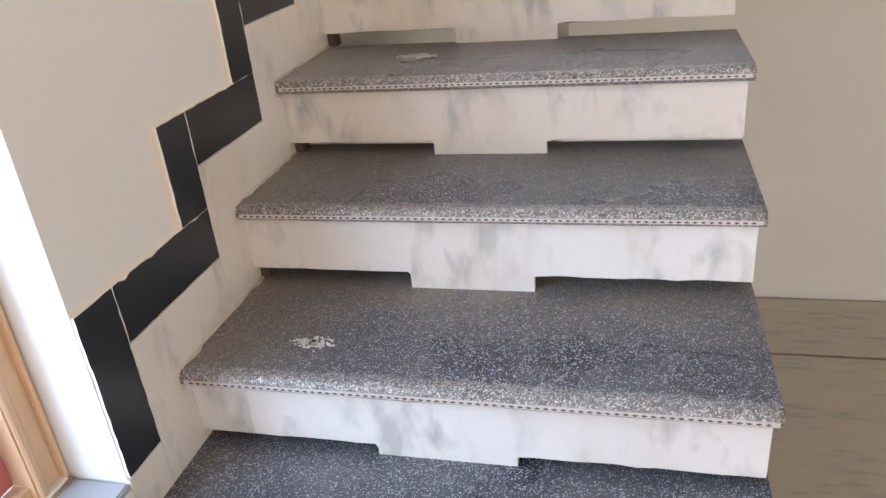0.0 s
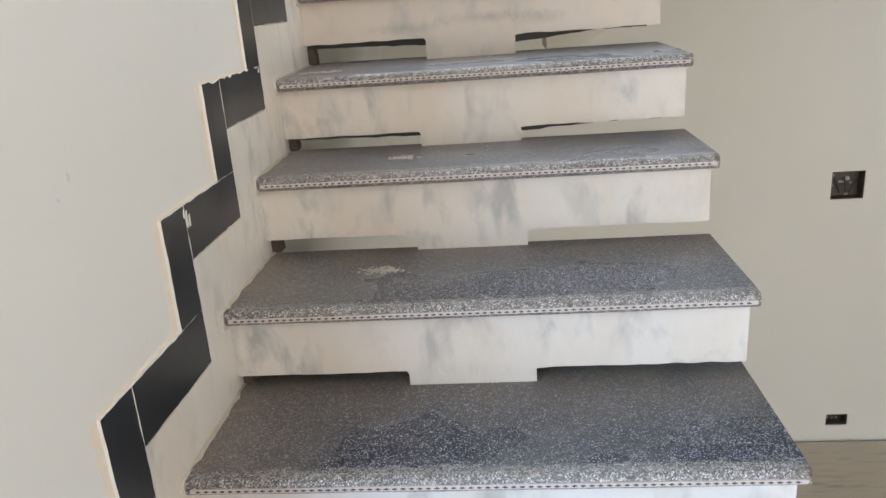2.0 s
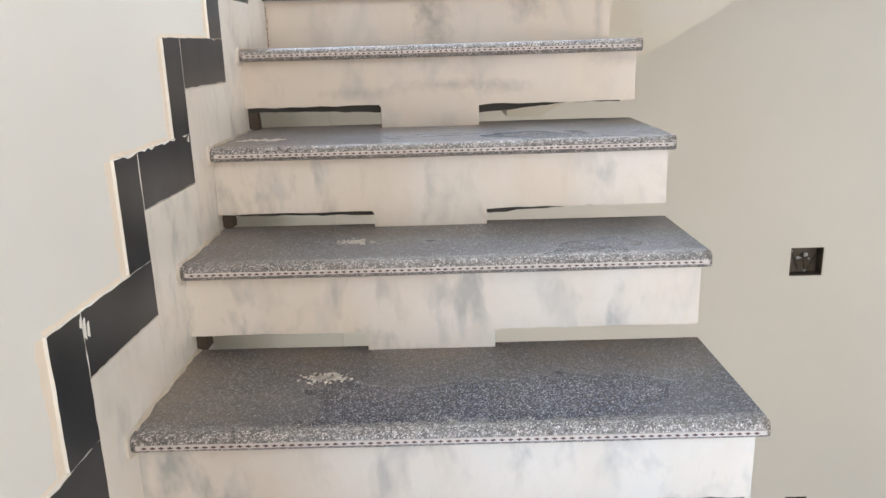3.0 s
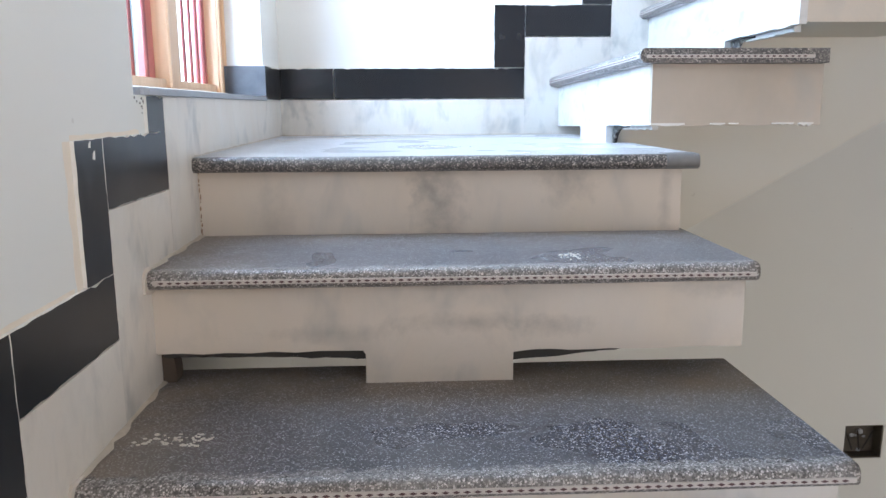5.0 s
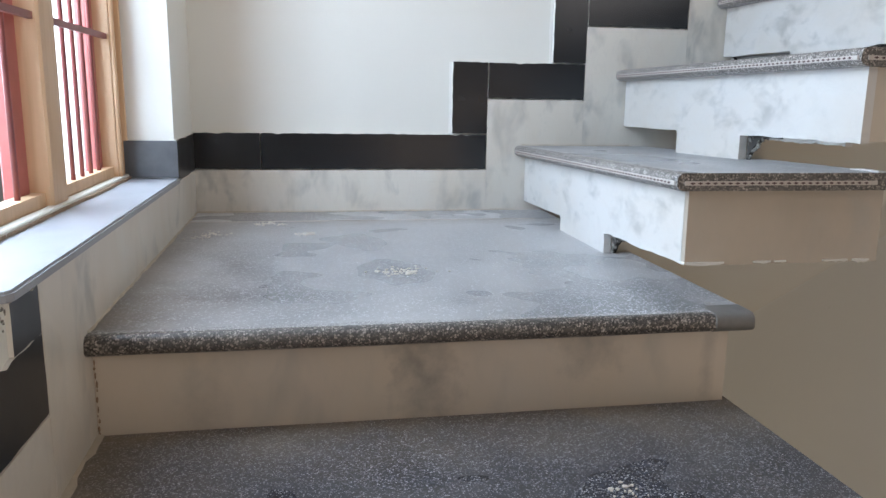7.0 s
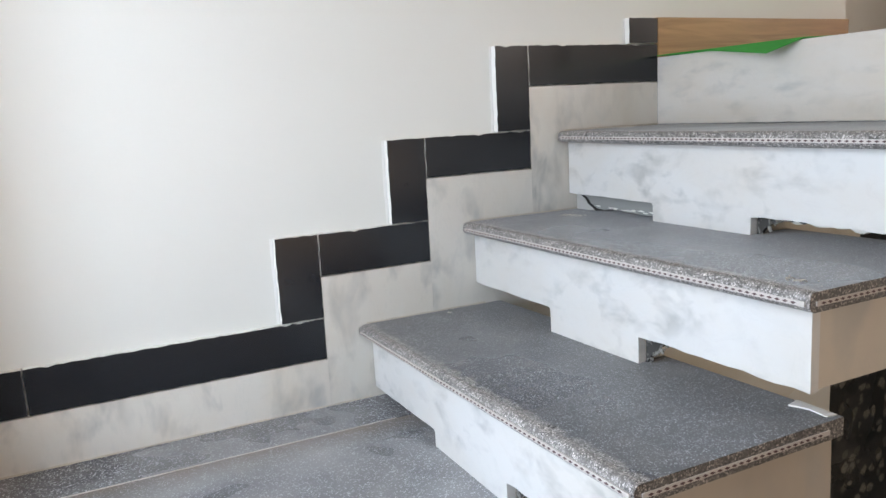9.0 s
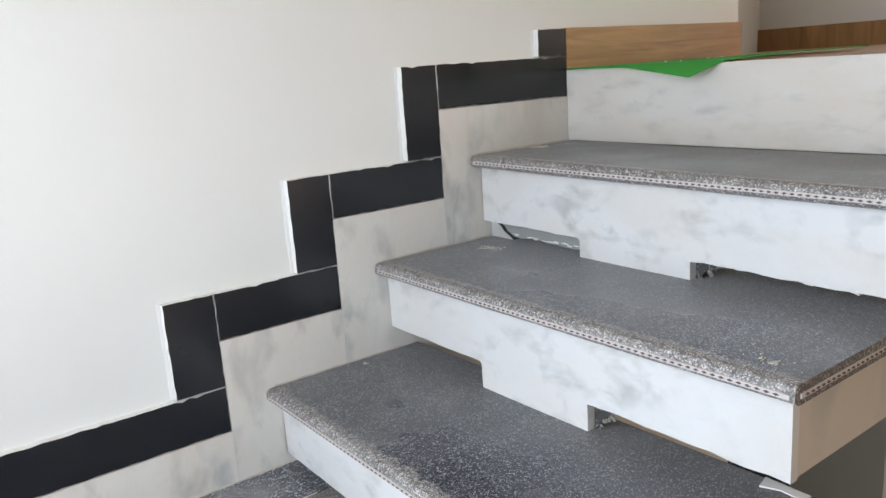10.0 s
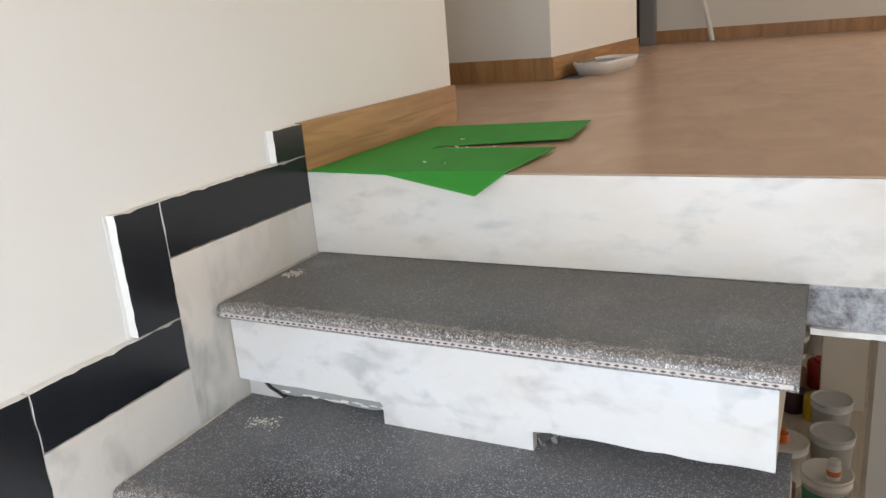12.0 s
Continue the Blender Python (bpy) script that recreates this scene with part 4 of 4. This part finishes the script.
def tray(at, turn):
    e = thing("paint_tray", at, "white plastic paint tray with dark dried paint inside", "tray")
    e.matrix_world = pose(*at, 0, 0, turn)
    bm = bmesh.new()
    L, W, H = 0.56, 0.2, 0.06
    rings = []
    for k, (inset, z) in enumerate(((0.025, 0.0), (0.004, H * 0.75), (0.0, H), (0.012, H), (0.03, 0.012))):
        ring = []
        for i in range(28):
            a = 2 * math.pi * i / 28
            cx, sx = math.cos(a), math.sin(a)
            px = (L / 2 - inset) * math.copysign(abs(cx) ** 0.45, cx)
            py = (W / 2 - inset) * math.copysign(abs(sx) ** 0.45, sx)
            ring.append(bm.verts.new((px, py, z + noise.noise((px * 9, py * 9, k)) * 0.003 * (k > 0))))
        rings.append(ring)
    for a, b in zip(rings, rings[1:]):
        for i in range(28):
            bm.faces.new((a[i], a[(i + 1) % 28], b[(i + 1) % 28], b[i])).smooth = True
    bm.faces.new(rings[0][::-1])
    bm.faces.new(rings[-1])
    part("body", bm, WHITE_PLASTIC, e)
    part("dried_paint", box(bmesh.new(), -0.245, 0.245, -0.066, 0.066, 0.0125, 0.03, 0.006), DARK, e, "dark dried paint")
    part("rib", box(bmesh.new(), 0.06, 0.078, -0.085, 0.085, 0.02, 0.058, 0.006), GREY_PLASTIC, e, "dirty moulded rib across the tray")
    part("rim_dirt", box(bmesh.new(), -0.2, 0.04, 0.07, 0.088, 0.05, 0.064, 0.004), SILL_DIRT, e, "brown dried paint on the rim")
    return e


tray((3.45, 3.70, UP), -4)


def pipe():
    c = bpy.data.curves.new("conduit_pipe", "CURVE")
    c.dimensions, c.bevel_depth, c.bevel_resolution = "3D", 0.019, 3
    sp = c.splines.new("BEZIER")
    pts = [(5.93, 3.512, UP + 0.004), (5.955, 3.545, 3.26), (5.965, 3.59, 3.42), (5.965, 3.66, 3.8), (5.965, 3.68, 4.4)]
    sp.bezier_points.add(len(pts) - 1)
    for b, p in zip(sp.bezier_points, pts):
        b.co, b.handle_left_type, b.handle_right_type = p, "AUTO", "AUTO"
    ob = new("tmp_pipe", c)
    me = bpy.data.meshes.new_from_object(ob.evaluated_get(bpy.context.evaluated_depsgraph_get()))
    bpy.data.objects.remove(ob)
    me.materials.clear()
    me.materials.append(WHITE_PLASTIC)
    return tagged(new("conduit_pipe", me), "white plastic pipe leaning against the far wall", "pipe")


pipe()

DOOR_GREY = plain("grey_metal", (0.2, 0.2, 0.2), 0.45, 0.15, 6, 0.3)
d = thing("door_1", (0, 0, 0), "dark doorway with a grey metal frame", "door", "", "structure")
part("frame", boxes((5.92, 5.998, 3.935, 4.05, UP, 5.2)), DOOR_GREY, d, "grey metal door frame")
part("leaf", boxes((5.965, 5.985, 4.052, 4.48, UP + 0.01, 5.2)), DARK, d, "dark door leaf")

# ---- electrical boxes in the north wall ----
RUST = plain("rusty_metal", (0.11, 0.095, 0.075), 0.7, 0.6, 30, 0.4)


def electric_box(x0, x1, z0, z1, label):
    e = thing("electrical_box", (x0, YB, z0), label, "socket box")
    w, h = x1 - x0, z1 - z0
    part("shell", boxes((0, w, 0.05, 0.06, 0, h), (0, 0.004, 0.004, 0.05, 0, h), (w - 0.004, w, 0.004, 0.05, 0, h), (0.004, w - 0.004, 0.004, 0.05, 0, 0.004), (0.004, w - 0.004, 0.004, 0.05, h - 0.004, h)), RUST, e, "rusty open metal shell")
    rng = random.Random(int(x0 * 1000))
    bm = bmesh.new()
    for i in range(7):
        x, z, r = rng.uniform(0.01, w - 0.02), rng.uniform(0.008, h - 0.02), rng.uniform(0.005, 0.016)
        bmesh.ops.create_icosphere(bm, subdivisions=1, radius=r, matrix=Matrix.Translation((x, 0.045, z)) @ Matrix.Diagonal((1, 0.5, 0.8, 1)))
    tagged(part("mortar", bm, CONCRETE, e, "lumps of grey mortar"), kind="stuff")
    for i in range(3):
        bm = bmesh.new()
        x = w * (0.25 + 0.25 * i)
        bmesh.ops.create_cone(bm, cap_ends=True, segments=8, radius1=0.003, radius2=0.003, depth=h * 0.6, matrix=Matrix.Translation((x, 0.03, h * 0.45)) @ Matrix.Rotation(rng.uniform(-0.5, 0.5), 4, "Y"))
        part("wire", bm, DARK, e)
    return e


electric_box(1.205, 1.345, 1.193, 1.318, "open rusty switch box with mortar in a wall recess")
electric_box(1.285, 1.385, 0.052, 0.112, "small open socket box near the floor")

# ---- ground floor store ----
FLECK = terrazzo("black_flecked_stone", (0.006, 0.006, 0.006), (0.13, 0.125, 0.105), 0.72, 0.0, 22.0, 0.25)
structure("stone_panel", boxes((1.785, 3.045, 4.2, 4.245, -0.03, UP - 0.26)), FLECK, "black polished stone panel with pale flecks", "panel")
BLUE = plain("blue_label", (0.02, 0.05, 0.17), 0.45, 0.2)
GREENL = plain("green_label", (0.02, 0.2, 0.12), 0.45, 0.3)
CARTON = plain("brown_carton", (0.34, 0.2, 0.11), 0.8, 0.15)
ORANGE = plain("orange_plastic", (0.62, 0.14, 0.03), 0.45, 0.15)
YELLOW = plain("yellow_plastic", (0.55, 0.38, 0.02), 0.45, 0.15)
REDL = plain("red_label", (0.42, 0.03, 0.025), 0.45, 0.15)
PURPLE = plain("dark_purple_plastic", (0.05, 0.02, 0.03), 0.45, 0.2)
SACK = plain("black_sack", (0.018, 0.019, 0.022), 0.4, 0.5, 8)
PALE = plain("pale_print", (0.09, 0.09, 0.09), 0.6, 0.3)
GZ = -0.03


def bucket(at, r, h, body, label, band=None, lid=True, group="paint buckets", dish=0.0):
    e = thing("paint_bucket", at, label, "bucket", group)
    prof = [(r * 0.86, 0.0), (r * 0.88, 0.008), (r * 0.97, h * 0.8), (r * 1.04, h * 0.81), (r * 1.04, h * 0.86), (r * 0.985, h * 0.865), (r, h * 0.97)]
    if not lid:
        prof += [(r * 1.03, h * 0.975), (r * 1.03, h), (r * 0.96, h), (r * 0.85, h * 0.12)]
    part("body", lathe(prof), body, e)
    if lid:
        part("lid", lathe([(r * 1.06, h * 0.955), (r * 1.07, h), (r * 1.02, h * 1.012), (r * 0.96, h * 1.0), (r * 0.9, h * (0.985 - dish)), (r * 0.3, h * (0.985 - dish))]), body, e)
    if band:
        z0, z1 = h * 0.22, h * 0.72
        part("label_band", lathe([(r * (0.886 + 0.11 * z0 / h), z0), (r * (0.892 + 0.11 * z1 / h), z1)]), band, e, "printed paper label")
    return e


bucket((6.95, 3.02, GZ), 0.155, 0.38, GREY_PLASTIC, "white paint bucket with a dark blue label on the floor", BLUE)
bucket((7.2, 3.4, GZ), 0.14, 0.2, GREY_PLASTIC, "open white bucket beside a pier", None, False)
bucket((5.12, 2.86, GZ), 0.16, 0.32, WHITE_PLASTIC, "cloudy white paint bucket with a jar on its lid", None)
bucket((4.69, 2.585, GZ), 0.152, 0.38, WHITE_PLASTIC, "large white paint bucket with a green and blue label", GREENL)
bucket((5.27, 2.545, GZ), 0.145, 0.36, GREY_PLASTIC, "white tub with a dished dusty lid", None, True, "paint buckets", 0.1)
bucket((5.8, 2.545, GZ), 0.145, 0.36, GREY_PLASTIC, "dusty white tub with a dished lid against the partition", None, True, "paint buckets", 0.1)
bucket((7.35, 2.85, GZ), 0.13, 0.24, WHITE_PLASTIC, "small white tub with a printed label", PALE)
bucket((7.55, 2.62, GZ), 0.15, 0.3, WHITE_PLASTIC, "white bucket among stored paint", None)


def can(at, r, h, body, label, name="paint_can", cap=None, capr=0.5):
    e = thing(name, at, label, "can")
    part("body", lathe([(r * 0.96, 0), (r, 0.006), (r, h * 0.92), (r * 0.97, h * 0.94), (r * 0.97, h * 0.97), (r * 0.9, h)]), body, e)
    part("cap", lathe([(r * capr, h), (r * capr, h + 0.03), (r * capr * 0.9, h + 0.036)]), cap or body, e)
    return e


can((5.10, 2.87, GZ + 0.32), 0.04, 0.07, ORANGE, "small orange jar standing on a bucket lid", "jar")
can((4.62, 2.55, GZ + 0.381), 0.042, 0.1, WHITE_PLASTIC, "small white bottle with an orange label on a bucket", "bottle", WHITE_PLASTIC, 0.85)
part("label_band", lathe([(0.0425, 0.03), (0.0425, 0.065)]), ORANGE, bpy.data.objects["bottle"], "orange label")
can((6.62, 2.83, GZ), 0.11, 0.2, CARTON, "tan paint can with a flat lid")
can((6.22, 2.82, GZ), 0.095, 0.19, PURPLE, "dark purple plastic can with a cap", "plastic_can")
can((6.75, 2.62, GZ), 0.11, 0.24, REDL, "red paint can with a flat lid")
can((6.12, 2.66, GZ), 0.085, 0.2, YELLOW, "yellow plastic jug with a narrow cap", "jug", YELLOW, 0.35)
can((6.45, 3.02, GZ), 0.045, 0.1, REDL, "small red plastic jar on the floor", "jar")


def carton(at, turn, w, d, h):
    e = thing("carton", at, "open brown cardboard carton with a dark inside", "carton")
    e.matrix_world = pose(*at, 0, 0, turn)
    t = 0.006
    for n, dims in (("side", (0, w, 0, t, 0, h)), ("side", (0, w, d - t, d, 0, h)), ("side", (0, t, t, d - t, 0, h)), ("side", (w - t, w, t, d - t, 0, h)), ("bottom", (t, w - t, t, d - t, 0, t))):
        part(n, boxes(dims), CARTON, e)
    part("filling", boxes((t, w - t, t, d - t, t, h * 0.9)), SACK, e, "black plastic filling")
    for i, (px, py, ang, ax) in enumerate(((0, d, 35, "X"), (w, 0, 0, "Y"))):
        f = boxes((0, w, 0, d * 0.45, 0, 0.004)) if ax == "X" else boxes((0, w * 0.4, 0, d, 0, 0.004))
        ob = part("flap", f, CARTON, e)
        ob.matrix_basis = pose(0, d, h, -ang, 0, 0) if ax == "X" else pose(w, 0, h, 0, 40, 0)
    part("print", boxes((w * 0.3, w * 0.65, -0.001, 0.0, h * 0.4, h * 0.55)), DARK, e, "illegible dark print")
    return e


carton((4.55, 3.16, GZ), -90, 0.3, 0.3, 0.22)
can((5.55, 2.98, GZ), 0.05, 0.16, CARTON, "tan cardboard tube standing on the floor", "tube")
tagged(new("wood_offcut", done("wood_offcut", box(bmesh.new(), 5.3, 5.48, 3.04, 3.11, GZ, GZ + 0.04, 0.004), plain("reddish_offcut_wood", (0.2, 0.075, 0.045), 0.7, 0.3, 20))), "short reddish brown wood offcut on the floor", "offcut")


def sack(at, turn, w, d, h, seed):
    rng = random.Random(seed)
    e = thing("sack", at, "black plastic sack with pale print in a stack", "sack", "stacked black sacks")
    e.matrix_world = pose(*at, 0, 0, turn)
    bm = bmesh.new()
    bmesh.ops.create_grid(bm, x_segments=10, y_segments=6, size=0.5)
    g = bmesh.ops.extrude_face_region(bm, geom=bm.faces[:])
    tops = {v for v in g["geom"] if isinstance(v, bmesh.types.BMVert)}
    for v in bm.verts:
        u, q = v.co.x * 2, v.co.y * 2
        puff = max(0.0, (1 - abs(u) ** 3) * (1 - abs(q) ** 3)) ** 0.5
        s1 = 1 if v in tops else -1
        v.co = Vector((v.co.x * w, v.co.y * d, h / 2 + s1 * h / 2 * puff + noise.noise((u * 2, q * 2, seed)) * 0.012))
    bmesh.ops.recalc_face_normals(bm, faces=bm.faces[:])
    part("body", bm, SACK, e, "", True)
    part("print", box(bmesh.new(), -w * 0.515, -w * 0.49, -d * 0.3, d * 0.3, h * 0.4, h * 0.6, 0.004), PALE, e, "pale illegible print")
    return e


for row in range(7):
    for k in range(4):
        sack((8.35 + 0.02 * ((row * 3 + k) % 3), 2.75 + k * 0.47 + 0.1 * (row % 2), GZ + row * 0.125), 2 * ((row + k) % 3) - 2, 0.6, 0.46, 0.13, row * 7 + k)


def cable():
    c = bpy.data.curves.new("cable", "CURVE")
    c.dimensions, c.bevel_depth, c.bevel_resolution = "3D", 0.005, 2
    sp = c.splines.new("BEZIER")
    pts = [(5.6, 3.45, GZ + 0.005), (5.2, 3.24, GZ + 0.005), (4.95, 3.2, GZ + 0.005), (4.45, 3.0, GZ + 0.005), (3.9, 2.9, GZ + 0.005)]
    sp.bezier_points.add(len(pts) - 1)
    for b, p in zip(sp.bezier_points, pts):
        b.co, b.handle_left_type, b.handle_right_type = p, "AUTO", "AUTO"
    ob = new("tmp_cable", c)
    me = bpy.data.meshes.new_from_object(ob.evaluated_get(bpy.context.evaluated_depsgraph_get()))
    bpy.data.objects.remove(ob)
    me.materials.clear()
    me.materials.append(DARK)
    return tagged(new("cable", me), "thin dark cable lying on the floor", "cable")


cable()

# ---- dust, smears and chips on the stairs ----
CHIP = plain("white_chips", (0.68, 0.64, 0.57), 0.85, 0.15, 60)
DAB = plain("pale_putty_dab", (0.6, 0.545, 0.47), 0.85, 0.15, 40)
SMEAR = plain("cement_smear", (0.55, 0.49, 0.4), 0.85, 0.3, 25)


def dust_patch(at, rx, ry, count, seed, label):
    """A cluster of crumbs of dried plaster."""
    rng = random.Random(seed)
    bm = bmesh.new()
    for k in range(int(count * 1.7)):
        x, y = at[0] + rng.gauss(0, rx * 0.5), at[1] + rng.gauss(0, ry * 0.5)
        r = rng.uniform(0.0008, 0.0026) if rng.random() < 0.8 else rng.uniform(0.0026, 0.004)
        n = rng.choice((4, 5, 6))
        a0 = rng.uniform(0, 6)
        pts = [(x + r * rng.uniform(0.6, 1.5) * math.cos(a0 + 6.283 * i / n), y + r * rng.uniform(0.5, 1.0) * math.sin(a0 + 6.283 * i / n)) for i in range(n)]
        prism(pts, "z", at[2] - 0.0005, at[2] + 0.0016, bm)
    return tagged(new("plaster_crumbs", done("plaster_crumbs", bm, CHIP)), label, "crumbs", "plaster crumbs", "stuff")


for k, (x, y, z, rx, ry, n) in enumerate((
        (-0.52, 1.196, NZ["B"], 0.032, 0.014, 90), (-0.462, 1.802, NZ["D"], 0.034, 0.02, 90), (-0.433, 2.032, NZ["E"], 0.03, 0.014, 45), (-0.63, 2.25, NZ["F"], 0.045, 0.02, 40),
        (-0.07, 2.484, NZ["G"], 0.02, 0.02, 12), (-0.28, 3.025, NZ["H"], 0.05, 0.03, 40), (-0.532, 3.554, NZ["H"], 0.04, 0.025, 24), (-0.44, 3.41, NZ["H"], 0.03, 0.015, 24), (-0.66, 3.42, NZ["H"], 0.04, 0.05, 22),
        (0.652, 3.63, FZ["J"], 0.025, 0.04, 55), (0.451, 2.845, FZ["J"] + 0.0077, 0.015, 0.03, 12), (0.87, 3.697, FZ["K"], 0.02, 0.02, 60), (0.338, 3.703, FZ["I"], 0.003, 0.006, 6))):
    dust_patch((x, y, z), rx, ry, n, 100 + k, "white crumbs of dried plaster on a dark tread")


def smear(name, a, b, w, h, parent, seed):
    """A thin ragged bead of cement along the line from a to b."""
    rng = random.Random(seed)
    a, b = Vector(a), Vector(b)
    d = (b - a).normalized()
    side = Vector((d.y, -d.x, 0))
    n = max(4, int((b - a).length / 0.02))
    bm = bmesh.new()
    rows = []
    for i in range(n + 1):
        p = a + (b - a) * i / n
        k = rng.uniform(0.35, 1.4)
        rows.append([bm.verts.new(p), bm.verts.new(p + side * w * k + Vector((0, 0, 0.0006))), bm.verts.new(p + Vector((0, 0, h * rng.uniform(0.6, 1.3))))])
    for r0, r1 in zip(rows, rows[1:]):
        for i in range(3):
            bm.faces.new((r0[i], r1[i], r1[(i + 1) % 3], r0[(i + 1) % 3]))
    bmesh.ops.recalc_face_normals(bm, faces=bm.faces[:])
    return part(name, bm, SMEAR, parent)


for i, n in enumerate("BCDEFG"):
    nx = names[names.index(n) + 1]
    rng = random.Random(240 + i)
    edge = [(NY[n] + dy + rng.uniform(-0.003, 0.003), NZ[n] + dz + rng.uniform(-0.002, 0.002)) for dy, dz in ((-0.006, -0.03), (-0.009, -0.015), (-0.006, 0.0), (0.004, 0.005), (0.03, 0.003), (0.03, -0.036), (0.01, -0.034))]
    part("putty_dab", prism(edge, "x", FX0 - 0.001, FX0 + 0.004), DAB, SKL, "pale putty dabbed round the tread's nose")
    smear("cement_bead", (FX0 + 0.0004, NY[n] + 0.02, NZ[n] + 0.0008), (FX0 + 0.0004, NY[nx] + 0.08, NZ[n] + 0.0008), 0.008, 0.003, SKL, 200 + i)
smear("cement_bead", (FX0 + 0.0004, NY["H"] + 0.02, NZ["H"] + 0.0008), (FX0 + 0.0004, FY0, NZ["H"] + 0.0008), 0.004, 0.003, SKL, 210)
smear("cement_bead", (FX0, FY0 - 0.0004, NZ["H"] + 0.0008), (0.14, FY0 - 0.0004, NZ["H"] + 0.0008), 0.003, 0.003, SKB, 211)
for i, (x0, x1, z) in enumerate(((FX["I"], FX["J"] + 0.05, FZ["I"]), (FX["J"], FX["K"] + 0.05, FZ["J"]), (FX["K"], 1.008, FZ["K"]))):
    smear("cement_bead", (x0 + 0.02, 3.7314, z + 0.0008), (x1, 3.7314, z + 0.0008), 0.003, 0.003, SKB, 212 + i)

# white plaster patch left on the lowest upper step
bm = prism([(0.468, 2.866), (0.494, 2.872), (0.493, 2.806), (0.474, 2.808), (0.478, 2.84)], "z", FZ["I"] + 0.0172, FZ["I"] + 0.0215)
tagged(new("plaster_patch", done("plaster_patch", bm, PUTTY)), "white patch of dried plaster on a tread end", "patch")

# broken concrete edge under the upper floor's riser
rng = random.Random(5)
bm = bmesh.new()
n, m = 60, 8
grid = []
for i in range(n + 1):
    y = 2.775 - 3.0 * i / n
    col = []
    for k in range(m + 1):
        z = 2.93 - 0.082 * k / m
        q = noise.fractal((y * 9, z * 40, 0.3), 0.8, 2.0, 4)
        col.append(bm.verts.new((1.018 + q * 0.008 + 0.004 * (k == m), y, z + (q * 0.008 if k == m else 0) + rng.uniform(-0.001, 0.001))))
    col.append(bm.verts.new((1.06, y, 2.845)))
    col.append(bm.verts.new((1.06, y, 2.93)))
    grid.append(col)
for a, b in zip(grid, grid[1:]):
    for k in range(m + 3):
        bm.faces.new((a[k], a[(k + 1) % (m + 3)], b[(k + 1) % (m + 3)], b[k]))
bm.faces.new(grid[0][::-1])
bm.faces.new(grid[-1])
bmesh.ops.recalc_face_normals(bm, faces=bm.faces[:])
SE = structure("slab_edge", bm, CONCRETE, "rough broken grey concrete edge of the slab", "slab edge")
pts = [(2.77 - 2.9 * i / 120, 2.856 + rng.uniform(-0.004, 0.004)) for i in range(121)]
part("plaster_fringe", prism([(2.77, 2.843)] + pts + [(-0.13, 2.843)], "x", 1.009, 1.02), PUTTY, SE, "ragged white plaster fringe")

# plaster splashes on the black border
for k, (y, z, ln) in enumerate(((1.548, 1.868, 0.026), (1.557, 1.86, 0.018), (1.54, 1.872, 0.012), (2.02, 2.045, 0.008), (2.26, 2.391, 0.005), (2.271, 2.379, 0.008))):
    bm = prism([(y, z), (y + 0.004, z + 0.003), (y + 0.0025, z - ln), (y - 0.002, z - ln * 0.8)], "x", FX0 - 0.0005, FX0 + 0.0014)
    tagged(new("plaster_splash", done("plaster_splash", bm, PUTTY)), "white plaster splash on a black border tile", "splash", "plaster splashes")

# crumbled mortar under the end of the upper sill
rng = random.Random(77)
bm = bmesh.new()
for k in range(18):
    r = rng.uniform(0.001, 0.003)
    q = Matrix.Translation((XL + 0.0005, 2.472 + rng.gauss(0, 0.014), 2.45 - abs(rng.gauss(0, 0.014)))) @ Matrix.Diagonal((0.5, rng.uniform(0.7, 1.4), rng.uniform(0.7, 1.4), 1))
    bmesh.ops.create_icosphere(bm, subdivisions=1, radius=r, matrix=q)
tagged(new("mortar_crumbs", done("mortar_crumbs", bm, CORE)), "crumbled grey mortar under the window sill", "crumbs", "", "stuff")

# beaded mortar in the joint between the landing's riser and the skirting
rng = random.Random(81)
bm = bmesh.new()
z = NZ["G"] + 0.002
while z < NZ["H"] - 0.03:
    r = rng.uniform(0.0008, 0.0024)
    q = Matrix.Translation((-0.7185 + rng.uniform(0, 0.002), NY["H"] + 0.033, z)) @ Matrix.Diagonal((0.9, 0.6, rng.uniform(1.2, 4.5), 1))
    bmesh.ops.create_icosphere(bm, subdivisions=1, radius=r, matrix=q)
    z += rng.uniform(0.004, 0.014)
tagged(part("mortar_beads", bm, SILL_DIRT, LAND, "brown mortar beads in the joint"), kind="stuff")
